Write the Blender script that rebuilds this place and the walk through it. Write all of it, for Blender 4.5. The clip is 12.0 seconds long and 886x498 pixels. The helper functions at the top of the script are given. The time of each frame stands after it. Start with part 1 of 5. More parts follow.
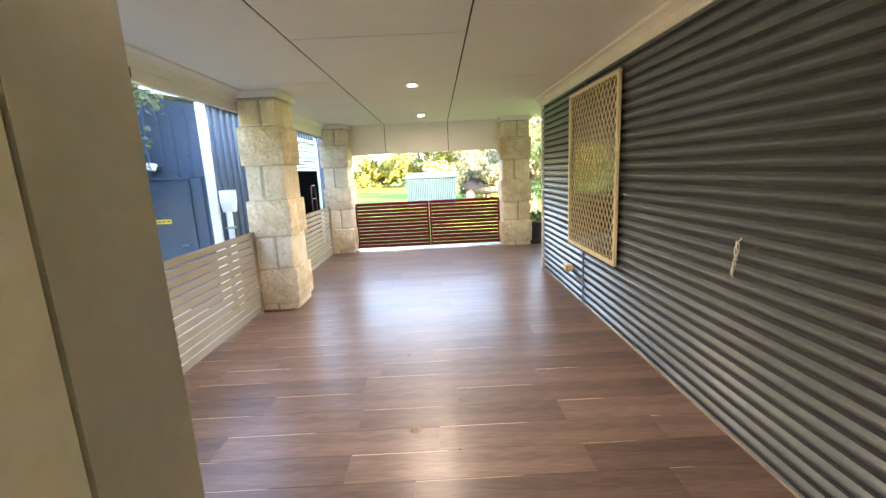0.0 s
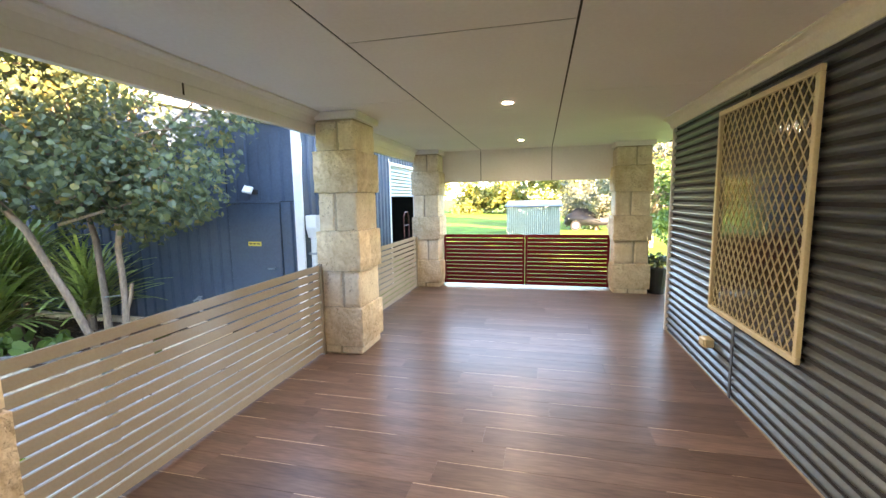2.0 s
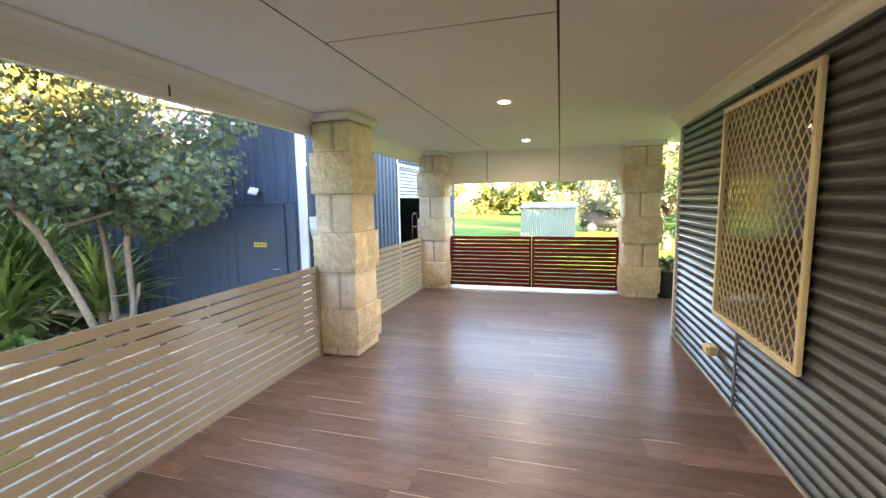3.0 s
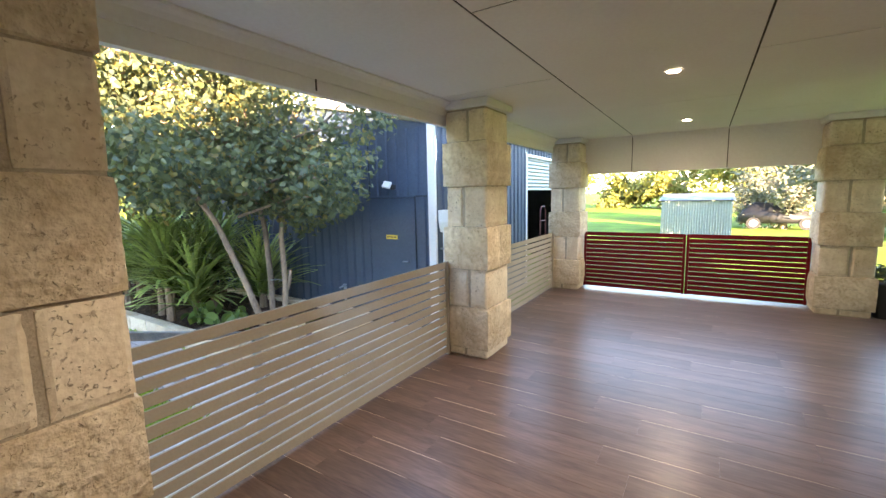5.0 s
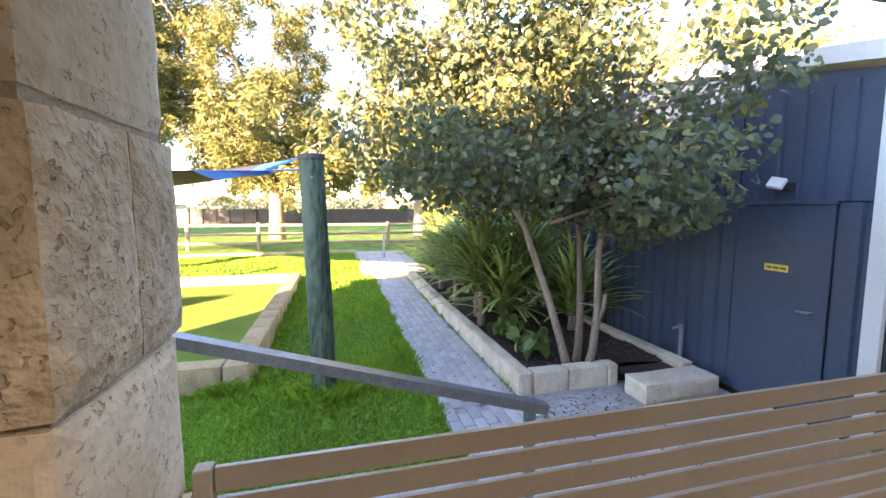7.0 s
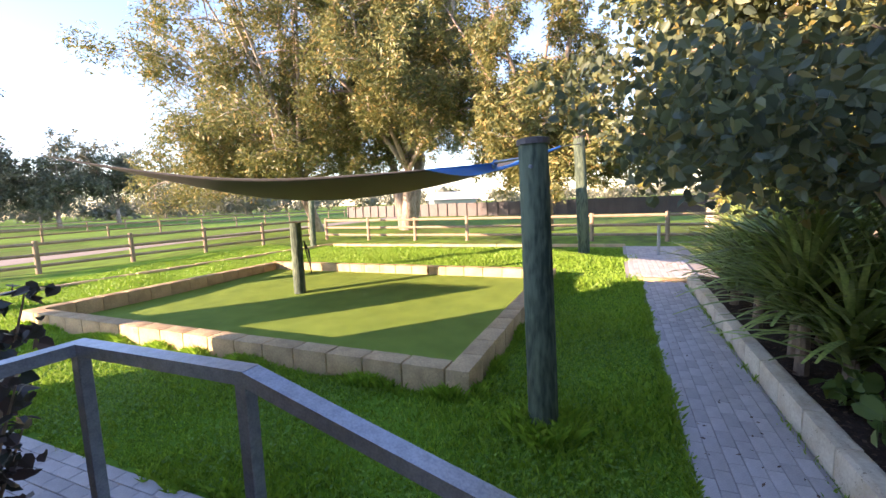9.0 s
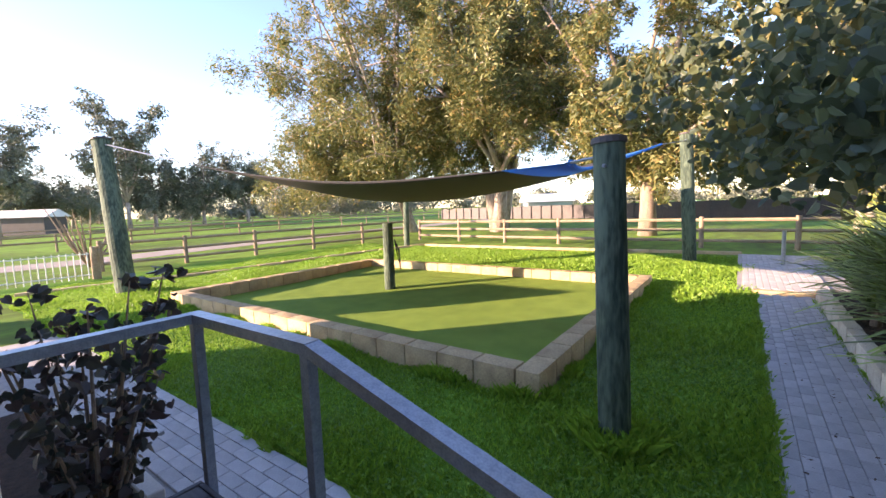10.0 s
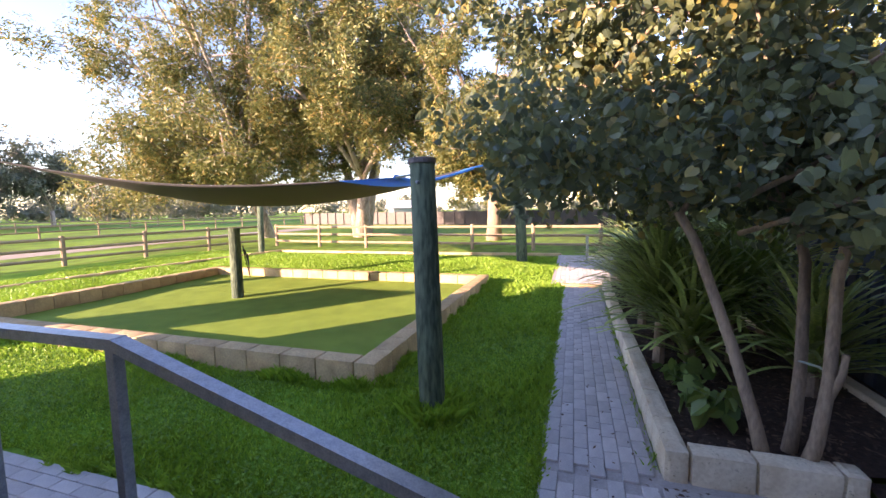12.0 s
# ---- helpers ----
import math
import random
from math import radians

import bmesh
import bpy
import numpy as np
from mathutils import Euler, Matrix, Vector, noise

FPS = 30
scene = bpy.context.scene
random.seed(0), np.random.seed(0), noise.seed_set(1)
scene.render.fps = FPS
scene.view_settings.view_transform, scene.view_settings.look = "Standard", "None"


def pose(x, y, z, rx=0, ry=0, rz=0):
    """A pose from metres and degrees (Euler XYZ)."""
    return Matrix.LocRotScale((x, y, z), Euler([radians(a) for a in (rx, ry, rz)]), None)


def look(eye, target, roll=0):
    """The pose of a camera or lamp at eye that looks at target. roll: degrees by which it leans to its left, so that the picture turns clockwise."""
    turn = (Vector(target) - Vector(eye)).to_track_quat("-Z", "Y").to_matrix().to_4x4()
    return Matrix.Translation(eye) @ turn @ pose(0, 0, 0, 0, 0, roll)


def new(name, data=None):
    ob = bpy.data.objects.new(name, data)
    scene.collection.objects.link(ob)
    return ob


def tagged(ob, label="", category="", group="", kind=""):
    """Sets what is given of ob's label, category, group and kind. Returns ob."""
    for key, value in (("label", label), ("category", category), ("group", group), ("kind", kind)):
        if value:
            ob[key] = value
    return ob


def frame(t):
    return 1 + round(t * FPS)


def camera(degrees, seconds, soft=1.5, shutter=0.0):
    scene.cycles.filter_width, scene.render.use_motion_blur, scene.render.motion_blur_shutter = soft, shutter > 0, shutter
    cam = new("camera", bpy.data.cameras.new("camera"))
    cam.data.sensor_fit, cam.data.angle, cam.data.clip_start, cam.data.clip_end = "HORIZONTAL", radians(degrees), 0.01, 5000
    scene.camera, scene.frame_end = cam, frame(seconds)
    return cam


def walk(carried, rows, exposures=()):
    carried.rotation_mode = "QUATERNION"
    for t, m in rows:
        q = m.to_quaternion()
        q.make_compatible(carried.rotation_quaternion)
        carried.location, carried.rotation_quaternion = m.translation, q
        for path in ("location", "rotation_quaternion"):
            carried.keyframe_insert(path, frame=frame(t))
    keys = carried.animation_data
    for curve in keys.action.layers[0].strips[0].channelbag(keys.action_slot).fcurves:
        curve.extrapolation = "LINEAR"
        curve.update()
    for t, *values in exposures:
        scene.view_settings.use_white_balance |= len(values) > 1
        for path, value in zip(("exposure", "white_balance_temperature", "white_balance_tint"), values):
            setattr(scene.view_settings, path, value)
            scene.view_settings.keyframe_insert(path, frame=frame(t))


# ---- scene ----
cam = camera(93.9, 12.0)
PATH = [
    (0, (0.759, 0.906, 1.453), (0.771, 2.871, 1.081), -2.8),
    (0.5, (0.762, 1.126, 1.47), (0.505, 3.078, 1.115), -2.0),
    (1, (0.762, 1.337, 1.509), (0.268, 3.25, 1.198), -1.5),
    (1.5, (0.787, 1.525, 1.515), (0.235, 3.431, 1.265), -1.3),
    (2, (0.848, 1.725, 1.516), (0.387, 3.657, 1.279), -0.9),
    (2.5, (0.97, 1.805, 1.516), (0.528, 3.741, 1.284), -0.8),
    (3, (1.027, 1.831, 1.512), (0.486, 3.742, 1.283), -0.9),
    (3.5, (1.05, 1.831, 1.508), (0.354, 3.692, 1.279), -1.4),
    (3.7, (1.065, 1.828, 1.504), (0.297, 3.66, 1.275), -1.5),
    (5.3, (0.681, 2.196, 1.514), (-0.495, 3.794, 1.267), -1.6),
    (5.5, (0.607, 2.3, 1.487), (-0.673, 3.818, 1.25), -1.9),
    (6, (0.288, 2.603, 1.468), (-1.309, 3.789, 1.259), -1.3),
    (6.5, (0.05, 2.823, 1.468), (-1.762, 3.645, 1.273), -0.5),
    (7, (-0.284, 2.988, 1.48), (-2.213, 3.479, 1.279), 0.0),
    (7.2, (-0.375, 3.036, 1.484), (-2.334, 3.374, 1.263), 0.1),
    (8.8, (-1.17, 3.31, 1.505), (-3.052, 2.674, 1.274), -2.1),
    (9, (-1.18, 3.382, 1.518), (-3.012, 2.611, 1.292), -2.2),
    (9.5, (-1.221, 3.505, 1.516), (-2.937, 2.504, 1.289), -2.4),
    (10, (-1.179, 3.609, 1.495), (-2.794, 2.447, 1.296), -2.0),
    (10.5, (-1.095, 3.661, 1.519), (-2.665, 2.437, 1.328), -1.5),
    (11, (-1.052, 3.769, 1.519), (-2.672, 2.611, 1.333), -1.1),
    (11.5, (-1.02, 3.943, 1.529), (-2.768, 2.99, 1.346), -1.0),
    (12, (-0.917, 4.129, 1.515), (-2.815, 3.528, 1.325), -1.0),
]
EXPOSURES = [(0.0, 4.72, 6480, 21), (0.5, 4.42, 6480, 21), (1.0, 4.22, 6500, 21), (2.0, 4.36, 6500, 21), (3.7, 4.36, 6530, 21), (5.3, 3.98, 6430, 22), (6.5, 3.74, 6380, 27), (7.2, 3.46, 6400, 31), (8.8, 2.44, 6050, 34), (10.0, 2.20, 5850, 33), (11.5, 2.20, 5980, 35), (12.0, 2.46, 6080, 38)]
walk(cam, [(t, look(eye, target, roll)) for t, eye, target, roll in PATH], EXPOSURES)

# ---- world and light ----
SUN_EL, SUN_X, SUN_Y = radians(12.5), 0.74, -0.67
world = bpy.data.worlds.new("world")
scene.world = world
world.use_nodes = True
wn = world.node_tree.nodes
sky = wn.new("ShaderNodeTexSky")
sky.sky_type = "NISHITA"
sky.sun_disc = False
sky.sun_elevation = SUN_EL
sky.sun_rotation = math.atan2(SUN_X, SUN_Y)
sky.air_density, sky.dust_density, sky.ozone_density = 1.0, 0.12, 1.0
world.node_tree.links.new(sky.outputs[0], wn["Background"].inputs[0])
wn["Background"].inputs[1].default_value = 0.116

sun_data = bpy.data.lights.new("sun", "SUN")
sun_data.energy, sun_data.angle, sun_data.color = 4.9, radians(0.5), (1.0, 0.74, 0.44)
sun = new("sun", sun_data)
sun.matrix_world = look((SUN_X * 60, SUN_Y * 60, 60 * math.tan(SUN_EL)), (0, 0, 0))


# ---- materials ----
def mat(name, base, dark=None, rough=0.6, metal=0.0, scale=8.0, fine=60.0, bump=0.2, stretch=(1, 1, 1), piece=0.0, mix=0.5, spec=0.5, dist=0.01):
    """A two-scale procedural surface in object space: broad stains, fine grain, relief, and a change from piece to piece."""
    m = bpy.data.materials.new(name)
    m.use_nodes = True
    nt = m.node_tree
    n, l = nt.nodes, nt.links
    b = n["Principled BSDF"]
    b.inputs["Roughness"].default_value = rough
    b.inputs["Metallic"].default_value = metal
    b.inputs["Specular IOR Level"].default_value = spec
    dark = dark or tuple(c * 0.7 for c in base)
    tc = n.new("ShaderNodeTexCoord")
    mp = n.new("ShaderNodeMapping")
    mp.inputs["Scale"].default_value = stretch
    l.new(tc.outputs["Object"], mp.inputs["Vector"])
    big, small = n.new("ShaderNodeTexNoise"), n.new("ShaderNodeTexNoise")
    for t, s, d in ((big, scale, 4), (small, fine, 3)):
        t.inputs["Scale"].default_value = s
        t.inputs["Detail"].default_value = d
        l.new(mp.outputs[0], t.inputs["Vector"])
    add = n.new("ShaderNodeMath")
    add.operation = "ADD"
    l.new(big.outputs[0], add.inputs[0])
    l.new(small.outputs[0], add.inputs[1])
    ramp = n.new("ShaderNodeMapRange")
    ramp.inputs[1].default_value, ramp.inputs[2].default_value = 0.75, 1.25
    ramp.inputs[3].default_value, ramp.inputs[4].default_value = 0.5 - mix, 0.5 + mix
    l.new(add.outputs[0], ramp.inputs[0])
    col = n.new("ShaderNodeMix")
    col.data_type = "RGBA"
    col.inputs[6].default_value, col.inputs[7].default_value = (*dark, 1), (*base, 1)
    l.new(ramp.outputs[0], col.inputs[0])
    out = col.outputs[2]
    if piece:
        info, hsv, rng = n.new("ShaderNodeObjectInfo"), n.new("ShaderNodeHueSaturation"), n.new("ShaderNodeMapRange")
        rng.inputs[3].default_value, rng.inputs[4].default_value = 1 - piece, 1 + piece
        l.new(info.outputs["Random"], rng.inputs[0])
        l.new(rng.outputs[0], hsv.inputs["Value"])
        l.new(out, hsv.inputs["Color"])
        out = hsv.outputs[0]
    l.new(out, b.inputs["Base Color"])
    if bump:
        bp = n.new("ShaderNodeBump")
        bp.inputs["Strength"].default_value, bp.inputs["Distance"].default_value = bump, dist
        l.new(add.outputs[0], bp.inputs["Height"])
        l.new(bp.outputs[0], b.inputs["Normal"])
    return m


def leaf_mat(name, base, dark, through_=0.25, rough=0.45, accent=None):
    """Leaves: a colour for each leaf, and light that comes through them."""
    m = bpy.data.materials.new(name)
    m.use_nodes = True
    n, l = m.node_tree.nodes, m.node_tree.links
    b = n["Principled BSDF"]
    b.inputs["Roughness"].default_value = rough
    geo, col = n.new("ShaderNodeNewGeometry"), n.new("ShaderNodeMix")
    col.data_type = "RGBA"
    col.inputs[6].default_value, col.inputs[7].default_value = (*dark, 1), (*base, 1)
    l.new(geo.outputs["Random Per Island"], col.inputs[0])
    if accent:
        # a few leaves have turned; their gold also stands for sunlit leaves
        turn, old = n.new("ShaderNodeMath"), col
        turn.operation = "GREATER_THAN"
        turn.inputs[1].default_value = 0.90
        l.new(geo.outputs["Random Per Island"], turn.inputs[0])
        col = n.new("ShaderNodeMix")
        col.data_type = "RGBA"
        l.new(turn.outputs[0], col.inputs[0])
        l.new(old.outputs[2], col.inputs[6])
        col.inputs[7].default_value = (*accent, 1)
    l.new(col.outputs[2], b.inputs["Base Color"])
    if through_:
        tr, mx = n.new("ShaderNodeBsdfTranslucent"), n.new("ShaderNodeMixShader")
        l.new(col.outputs[2], tr.inputs[0])
        mx.inputs[0].default_value = through_
        l.new(b.outputs[0], mx.inputs[1])
        l.new(tr.outputs[0], mx.inputs[2])
        l.new(mx.outputs[0], n["Material Output"].inputs[0])
    return m


def glow(name, colour, power):
    m = bpy.data.materials.new(name)
    m.use_nodes = True
    b = m.node_tree.nodes["Principled BSDF"]
    b.inputs["Emission Color"].default_value = (*colour, 1)
    b.inputs["Emission Strength"].default_value = power
    return m


def stone_mat(name, base, dark, stain, relief=0.45):
    """Sawn porous limestone: pale ground, brown stains and many small dark pits."""
    m = mat(name, base, dark, 0.92, scale=4.5 if relief < 0.9 else 9, fine=38 if relief < 0.9 else 30, bump=relief, piece=0.09, dist=0.010 if relief < 0.9 else 0.022)
    n, l = m.node_tree.nodes, m.node_tree.links
    b = n["Principled BSDF"]
    tc = n.new("ShaderNodeTexCoord")
    pit, warp, st = n.new("ShaderNodeTexNoise"), n.new("ShaderNodeTexNoise"), n.new("ShaderNodeTexNoise")
    info, off = n.new("ShaderNodeObjectInfo"), n.new("ShaderNodeVectorMath")
    off.operation = "ADD"
    l.new(tc.outputs["Object"], off.inputs[0])
    l.new(info.outputs["Location"], off.inputs[1])
    warp.inputs["Scale"].default_value, warp.inputs["Detail"].default_value = 7, 3
    st.inputs["Scale"].default_value, st.inputs["Detail"].default_value = 3.2, 5
    pit.inputs["Scale"].default_value, pit.inputs["Detail"].default_value, pit.inputs["Distortion"].default_value = 58, 3.0, 0.8
    for t in (pit, warp, st):
        l.new(off.outputs[0], t.inputs["Vector"])
    th, th2, mul = n.new("ShaderNodeMapRange"), n.new("ShaderNodeMapRange"), n.new("ShaderNodeMath")
    th.inputs[1].default_value, th.inputs[2].default_value, th.inputs[3].default_value, th.inputs[4].default_value = 0.40, 0.33, 0.0, 0.7
    th2.inputs[1].default_value, th2.inputs[2].default_value = 0.42, 0.60
    mul.operation = "MULTIPLY"
    l.new(pit.outputs[0], th.inputs[0])
    l.new(warp.outputs[0], th2.inputs[0])
    l.new(th.outputs[0], mul.inputs[0])
    l.new(th2.outputs[0], mul.inputs[1])
    c1, c2, sr = n.new("ShaderNodeMix"), n.new("ShaderNodeMix"), n.new("ShaderNodeMapRange")
    sr.inputs[1].default_value, sr.inputs[2].default_value, sr.inputs[4].default_value = 0.50, 0.70, 0.55
    l.new(st.outputs[0], sr.inputs[0])
    c1.data_type = c2.data_type = "RGBA"
    old = b.inputs["Base Color"].links[0].from_socket
    l.new(sr.outputs[0], c1.inputs[0])
    l.new(old, c1.inputs[6])
    c1.inputs[7].default_value = (*stain, 1)
    l.new(mul.outputs[0], c2.inputs[0])
    l.new(c1.outputs[2], c2.inputs[6])
    c2.inputs[7].default_value = (0.30, 0.23, 0.15, 1)
    l.new(c2.outputs[2], b.inputs["Base Color"])
    bp, inv = n.new("ShaderNodeBump"), n.new("ShaderNodeMath")
    inv.operation = "SUBTRACT"
    inv.inputs[0].default_value = 1.0
    l.new(mul.outputs[0], inv.inputs[1])
    bp.inputs["Strength"].default_value, bp.inputs["Distance"].default_value = 0.9, 0.012
    l.new(inv.outputs[0], bp.inputs["Height"])
    l.new(b.inputs["Normal"].links[0].from_socket, bp.inputs["Normal"])
    l.new(bp.outputs[0], b.inputs["Normal"])
    return m


M_STONE = stone_mat("limestone", (0.84, 0.75, 0.58), (0.68, 0.58, 0.42), (0.52, 0.39, 0.23), 0.6)
M_ROCK = stone_mat("split_limestone", (0.81, 0.71, 0.53), (0.58, 0.47, 0.31), (0.46, 0.34, 0.20), 1.0)
M_EDGE = stone_mat("weathered_edging", (0.60, 0.45, 0.24), (0.44, 0.32, 0.17), (0.28, 0.19, 0.10))
M_MORTAR = mat("mortar", (0.50, 0.43, 0.32), None, 0.95, scale=9, fine=90, bump=0.5)
M_CEIL = mat("ceiling_paint", (0.86, 0.845, 0.82), (0.81, 0.79, 0.76), 0.7, scale=1.5, fine=40, bump=0.05)
M_TRIM = mat("cream_trim", (0.78, 0.74, 0.64), (0.70, 0.66, 0.56), 0.5, scale=3, fine=60, bump=0.05)
M_GAP = mat("open_joint", (0.05, 0.045, 0.04), None, 0.95, bump=0)
M_SLAT = mat("cream_aluminium", (0.42, 0.38, 0.305), (0.38, 0.34, 0.27), 0.10, scale=4, fine=80, bump=0.01, spec=0.75)
M_GATE = mat("dark_red_slat", (0.14, 0.007, 0.011), (0.10, 0.005, 0.008), 0.6, scale=4, fine=80, bump=0.05, stretch=(0.1, 1, 1), spec=0.15)
M_TROLLEY = mat("dark_red_enamel", (0.085, 0.012, 0.014), (0.05, 0.008, 0.01), 0.5, scale=6, fine=60, bump=0.05)
M_WALL = mat("grey_corrugated_steel", (0.104, 0.117, 0.122), (0.078, 0.088, 0.093), 0.32, metal=0.25, scale=2.5, fine=50, bump=0.03)
M_SCREEN = mat("cream_screen", (0.66, 0.58, 0.37), (0.57, 0.49, 0.30), 0.45, scale=6, fine=80, bump=0.03)
M_BLUE = mat("blue_steel", (0.062, 0.090, 0.138), (0.048, 0.071, 0.112), 0.42, scale=2, fine=30, bump=0.02)
M_WHITE = mat("white_metal", (0.78, 0.78, 0.76), (0.68, 0.68, 0.66), 0.5, scale=3, fine=60, bump=0.03)
M_GALV = mat("galvanised_steel", (0.42, 0.45, 0.50), (0.28, 0.31, 0.35), 0.38, metal=0.75, scale=25, fine=120, bump=0.05)
M_DECK = mat("dark_decking", (0.10, 0.10, 0.105), (0.06, 0.06, 0.065), 0.6, scale=4, fine=60, bump=0.2, stretch=(1, 0.1, 1), piece=0.12)
M_POLE = mat("green_treated_pole", (0.125, 0.165, 0.105), (0.035, 0.055, 0.035), 0.85, scale=4, fine=26, bump=0.7, stretch=(1, 1, 0.22), mix=0.75, dist=0.015)
M_PAVER = mat("grey_paver", (0.54, 0.515, 0.50), (0.42, 0.40, 0.39), 0.85, scale=6, fine=70, bump=0.3, piece=0.14)
M_PAVEBED = mat("paving_sand", (0.42, 0.395, 0.375), (0.32, 0.30, 0.285), 0.95, bump=0.3)
M_GRASS = mat("lawn_soil", (0.13, 0.26, 0.022), (0.08, 0.165, 0.015), 0.9, scale=1.2, fine=30, bump=0.6, dist=0.02, spec=0.08)
# the broad light and dark bands stand in for sunlit strips of field
M_FIELD = mat("sun_banded_grass", (0.18, 0.30, 0.04), (0.115, 0.16, 0.035), 0.9, scale=0.10, fine=1.2, bump=0.5, dist=0.06, stretch=(1, 1.6, 1), mix=0.75, spec=0.05)
M_TURF = mat("artificial_turf", (0.23, 0.33, 0.055), (0.16, 0.245, 0.04), 0.85, scale=2, fine=160, bump=0.6, spec=0.1)
M_BLADE = leaf_mat("grass_blade", (0.33, 0.50, 0.04), (0.17, 0.33, 0.022), 0.38, 0.5)
M_CLOVER = leaf_mat("clover_leaf", (0.24, 0.40, 0.035), (0.09, 0.20, 0.02), 0.3, 0.6)
M_MULCH = mat("mulch", (0.085, 0.05, 0.035), (0.03, 0.02, 0.015), 0.95, scale=20, fine=90, bump=0.9, dist=0.03)
M_BARK = mat("pale_bark", (0.36, 0.27, 0.19), (0.20, 0.15, 0.11), 0.9, scale=6, fine=50, bump=0.4, stretch=(1, 1, 0.3))
M_GUMBARK = mat("gum_bark", (0.48, 0.41, 0.34), (0.20, 0.15, 0.11), 0.85, scale=1.2, fine=10, bump=0.4, stretch=(1, 1, 0.3), dist=0.04)
M_RAILWOOD = mat("weathered_rail", (0.36, 0.27, 0.17), (0.22, 0.16, 0.10), 0.85, scale=3, fine=30, bump=0.4)
M_SAIL = leaf_mat("dark_shade_cloth", (0.040, 0.042, 0.054), (0.040, 0.042, 0.054), 0.05, 0.9)
M_SAILBLUE = leaf_mat("blue_webbing", (0.10, 0.33, 0.72), (0.10, 0.33, 0.72), 0.45, 0.7)
M_DARKFENCE = mat("dark_steel_fence", (0.10, 0.085, 0.075), (0.075, 0.06, 0.055), 0.6, scale=1, fine=10, bump=0.05)
M_SHEDGREEN = mat("pale_green_steel", (0.31, 0.35, 0.32), (0.25, 0.29, 0.265), 0.5, scale=1, fine=10, bump=0.03)
M_BLACK = mat("black_plastic", (0.02, 0.02, 0.022), None, 0.5, bump=0.05)
# near-black for unlit insides: the shade is in the colour
M_DARKROOM = mat("inside_shade", (0.03, 0.03, 0.033), None, 0.9, bump=0)
M_SHEEN = mat("frosted_lamp", (0.8, 0.8, 0.78), None, 0.4, bump=0)
M_YELLOW = mat("yellow_label", (0.75, 0.55, 0.10), (0.65, 0.48, 0.08), 0.5, bump=0)
M_FRAMEGREY = mat("grey_door_frame", (0.50, 0.49, 0.43), (0.45, 0.44, 0.38), 0.5, scale=3, fine=60, bump=0.04)
M_LEAF = leaf_mat("heart_leaf", (0.20, 0.225, 0.085), (0.085, 0.115, 0.075), 0.45, 0.38, accent=(0.27, 0.23, 0.07))
M_LEAFPURPLE = leaf_mat("purple_leaf", (0.085, 0.055, 0.05), (0.04, 0.055, 0.042), 0.2, 0.4)
M_STRAP = leaf_mat("strap_leaf", (0.24, 0.34, 0.08), (0.08, 0.15, 0.04), 0.25, 0.4)
M_GUM = leaf_mat("gum_leaf", (0.28, 0.265, 0.075), (0.085, 0.115, 0.04), 0.36, 0.5, accent=(0.40, 0.29, 0.09))
# far gums: distance haze put into the leaf colour, paler and greyer
M_GUMHAZE = leaf_mat("hazed_gum_leaf", (0.22, 0.225, 0.145), (0.12, 0.135, 0.10), 0.15, 0.6)
# leaves with the gold of low sun put into their colour
M_GOLD = leaf_mat("sunlit_gold_leaf", (0.32, 0.28, 0.06), (0.13, 0.17, 0.04), 0.3, 0.5)
M_CONC = mat("pale_concrete", (0.62, 0.58, 0.52), (0.50, 0.46, 0.41), 0.85, scale=2.5, fine=60, bump=0.2)
M_ROADBED = mat("gravel_track", (0.33, 0.28, 0.23), (0.25, 0.21, 0.17), 0.95, scale=1, fine=20, bump=0.3)


# ---- building helpers ----
def mesh_of(bm, material, smooth=False):
    me = bpy.data.meshes.new("mesh")
    bm.to_mesh(me)
    bm.free()
    me.materials.append(material)
    if smooth:
        me.shade_smooth()
    return me


def part(name, bm, material, parent=None, label="", smooth=False):
    """One mesh object from a bmesh (or ready mesh), under its thing or part."""
    me = mesh_of(bm, material, smooth) if isinstance(bm, bmesh.types.BMesh) else bm
    ob = new(name, me)
    if parent is not None:
        ob.parent = parent
        ob.matrix_parent_inverse = parent_world(parent).inverted()
    return tagged(ob, label)


def parent_world(ob):
    m = ob.matrix_basis.copy()
    if ob.parent is not None:
        m = parent_world(ob.parent) @ ob.matrix_parent_inverse @ m
    return m


def thing(name, x, y, z, label, category, group="", kind=""):
    ob = new(name)
    ob.empty_display_size = 0.1
    ob.location = (x, y, z)
    return tagged(ob, label, category, group, kind)


def box(bm, x0, x1, y0, y1, z0, z1, bevel=0.0):
    t = bmesh.new() if bevel else bm
    vs = [t.verts.new((x, y, z)) for x in (x0, x1) for y in (y0, y1) for z in (z0, z1)]
    for f in ((0, 1, 3, 2), (4, 6, 7, 5), (0, 4, 5, 1), (2, 3, 7, 6), (0, 2, 6, 4), (1, 5, 7, 3)):
        t.faces.new([vs[i] for i in f])
    if bevel:
        bmesh.ops.bevel(t, geom=list(t.edges), offset=bevel, segments=1, affect="EDGES")
        me = bpy.data.meshes.new("tmp")
        t.to_mesh(me)
        t.free()
        bm.from_mesh(me)
        bpy.data.meshes.remove(me)
    return bm


def boxed(*a, bevel=0.0):
    return box(bmesh.new(), *a, bevel=bevel)


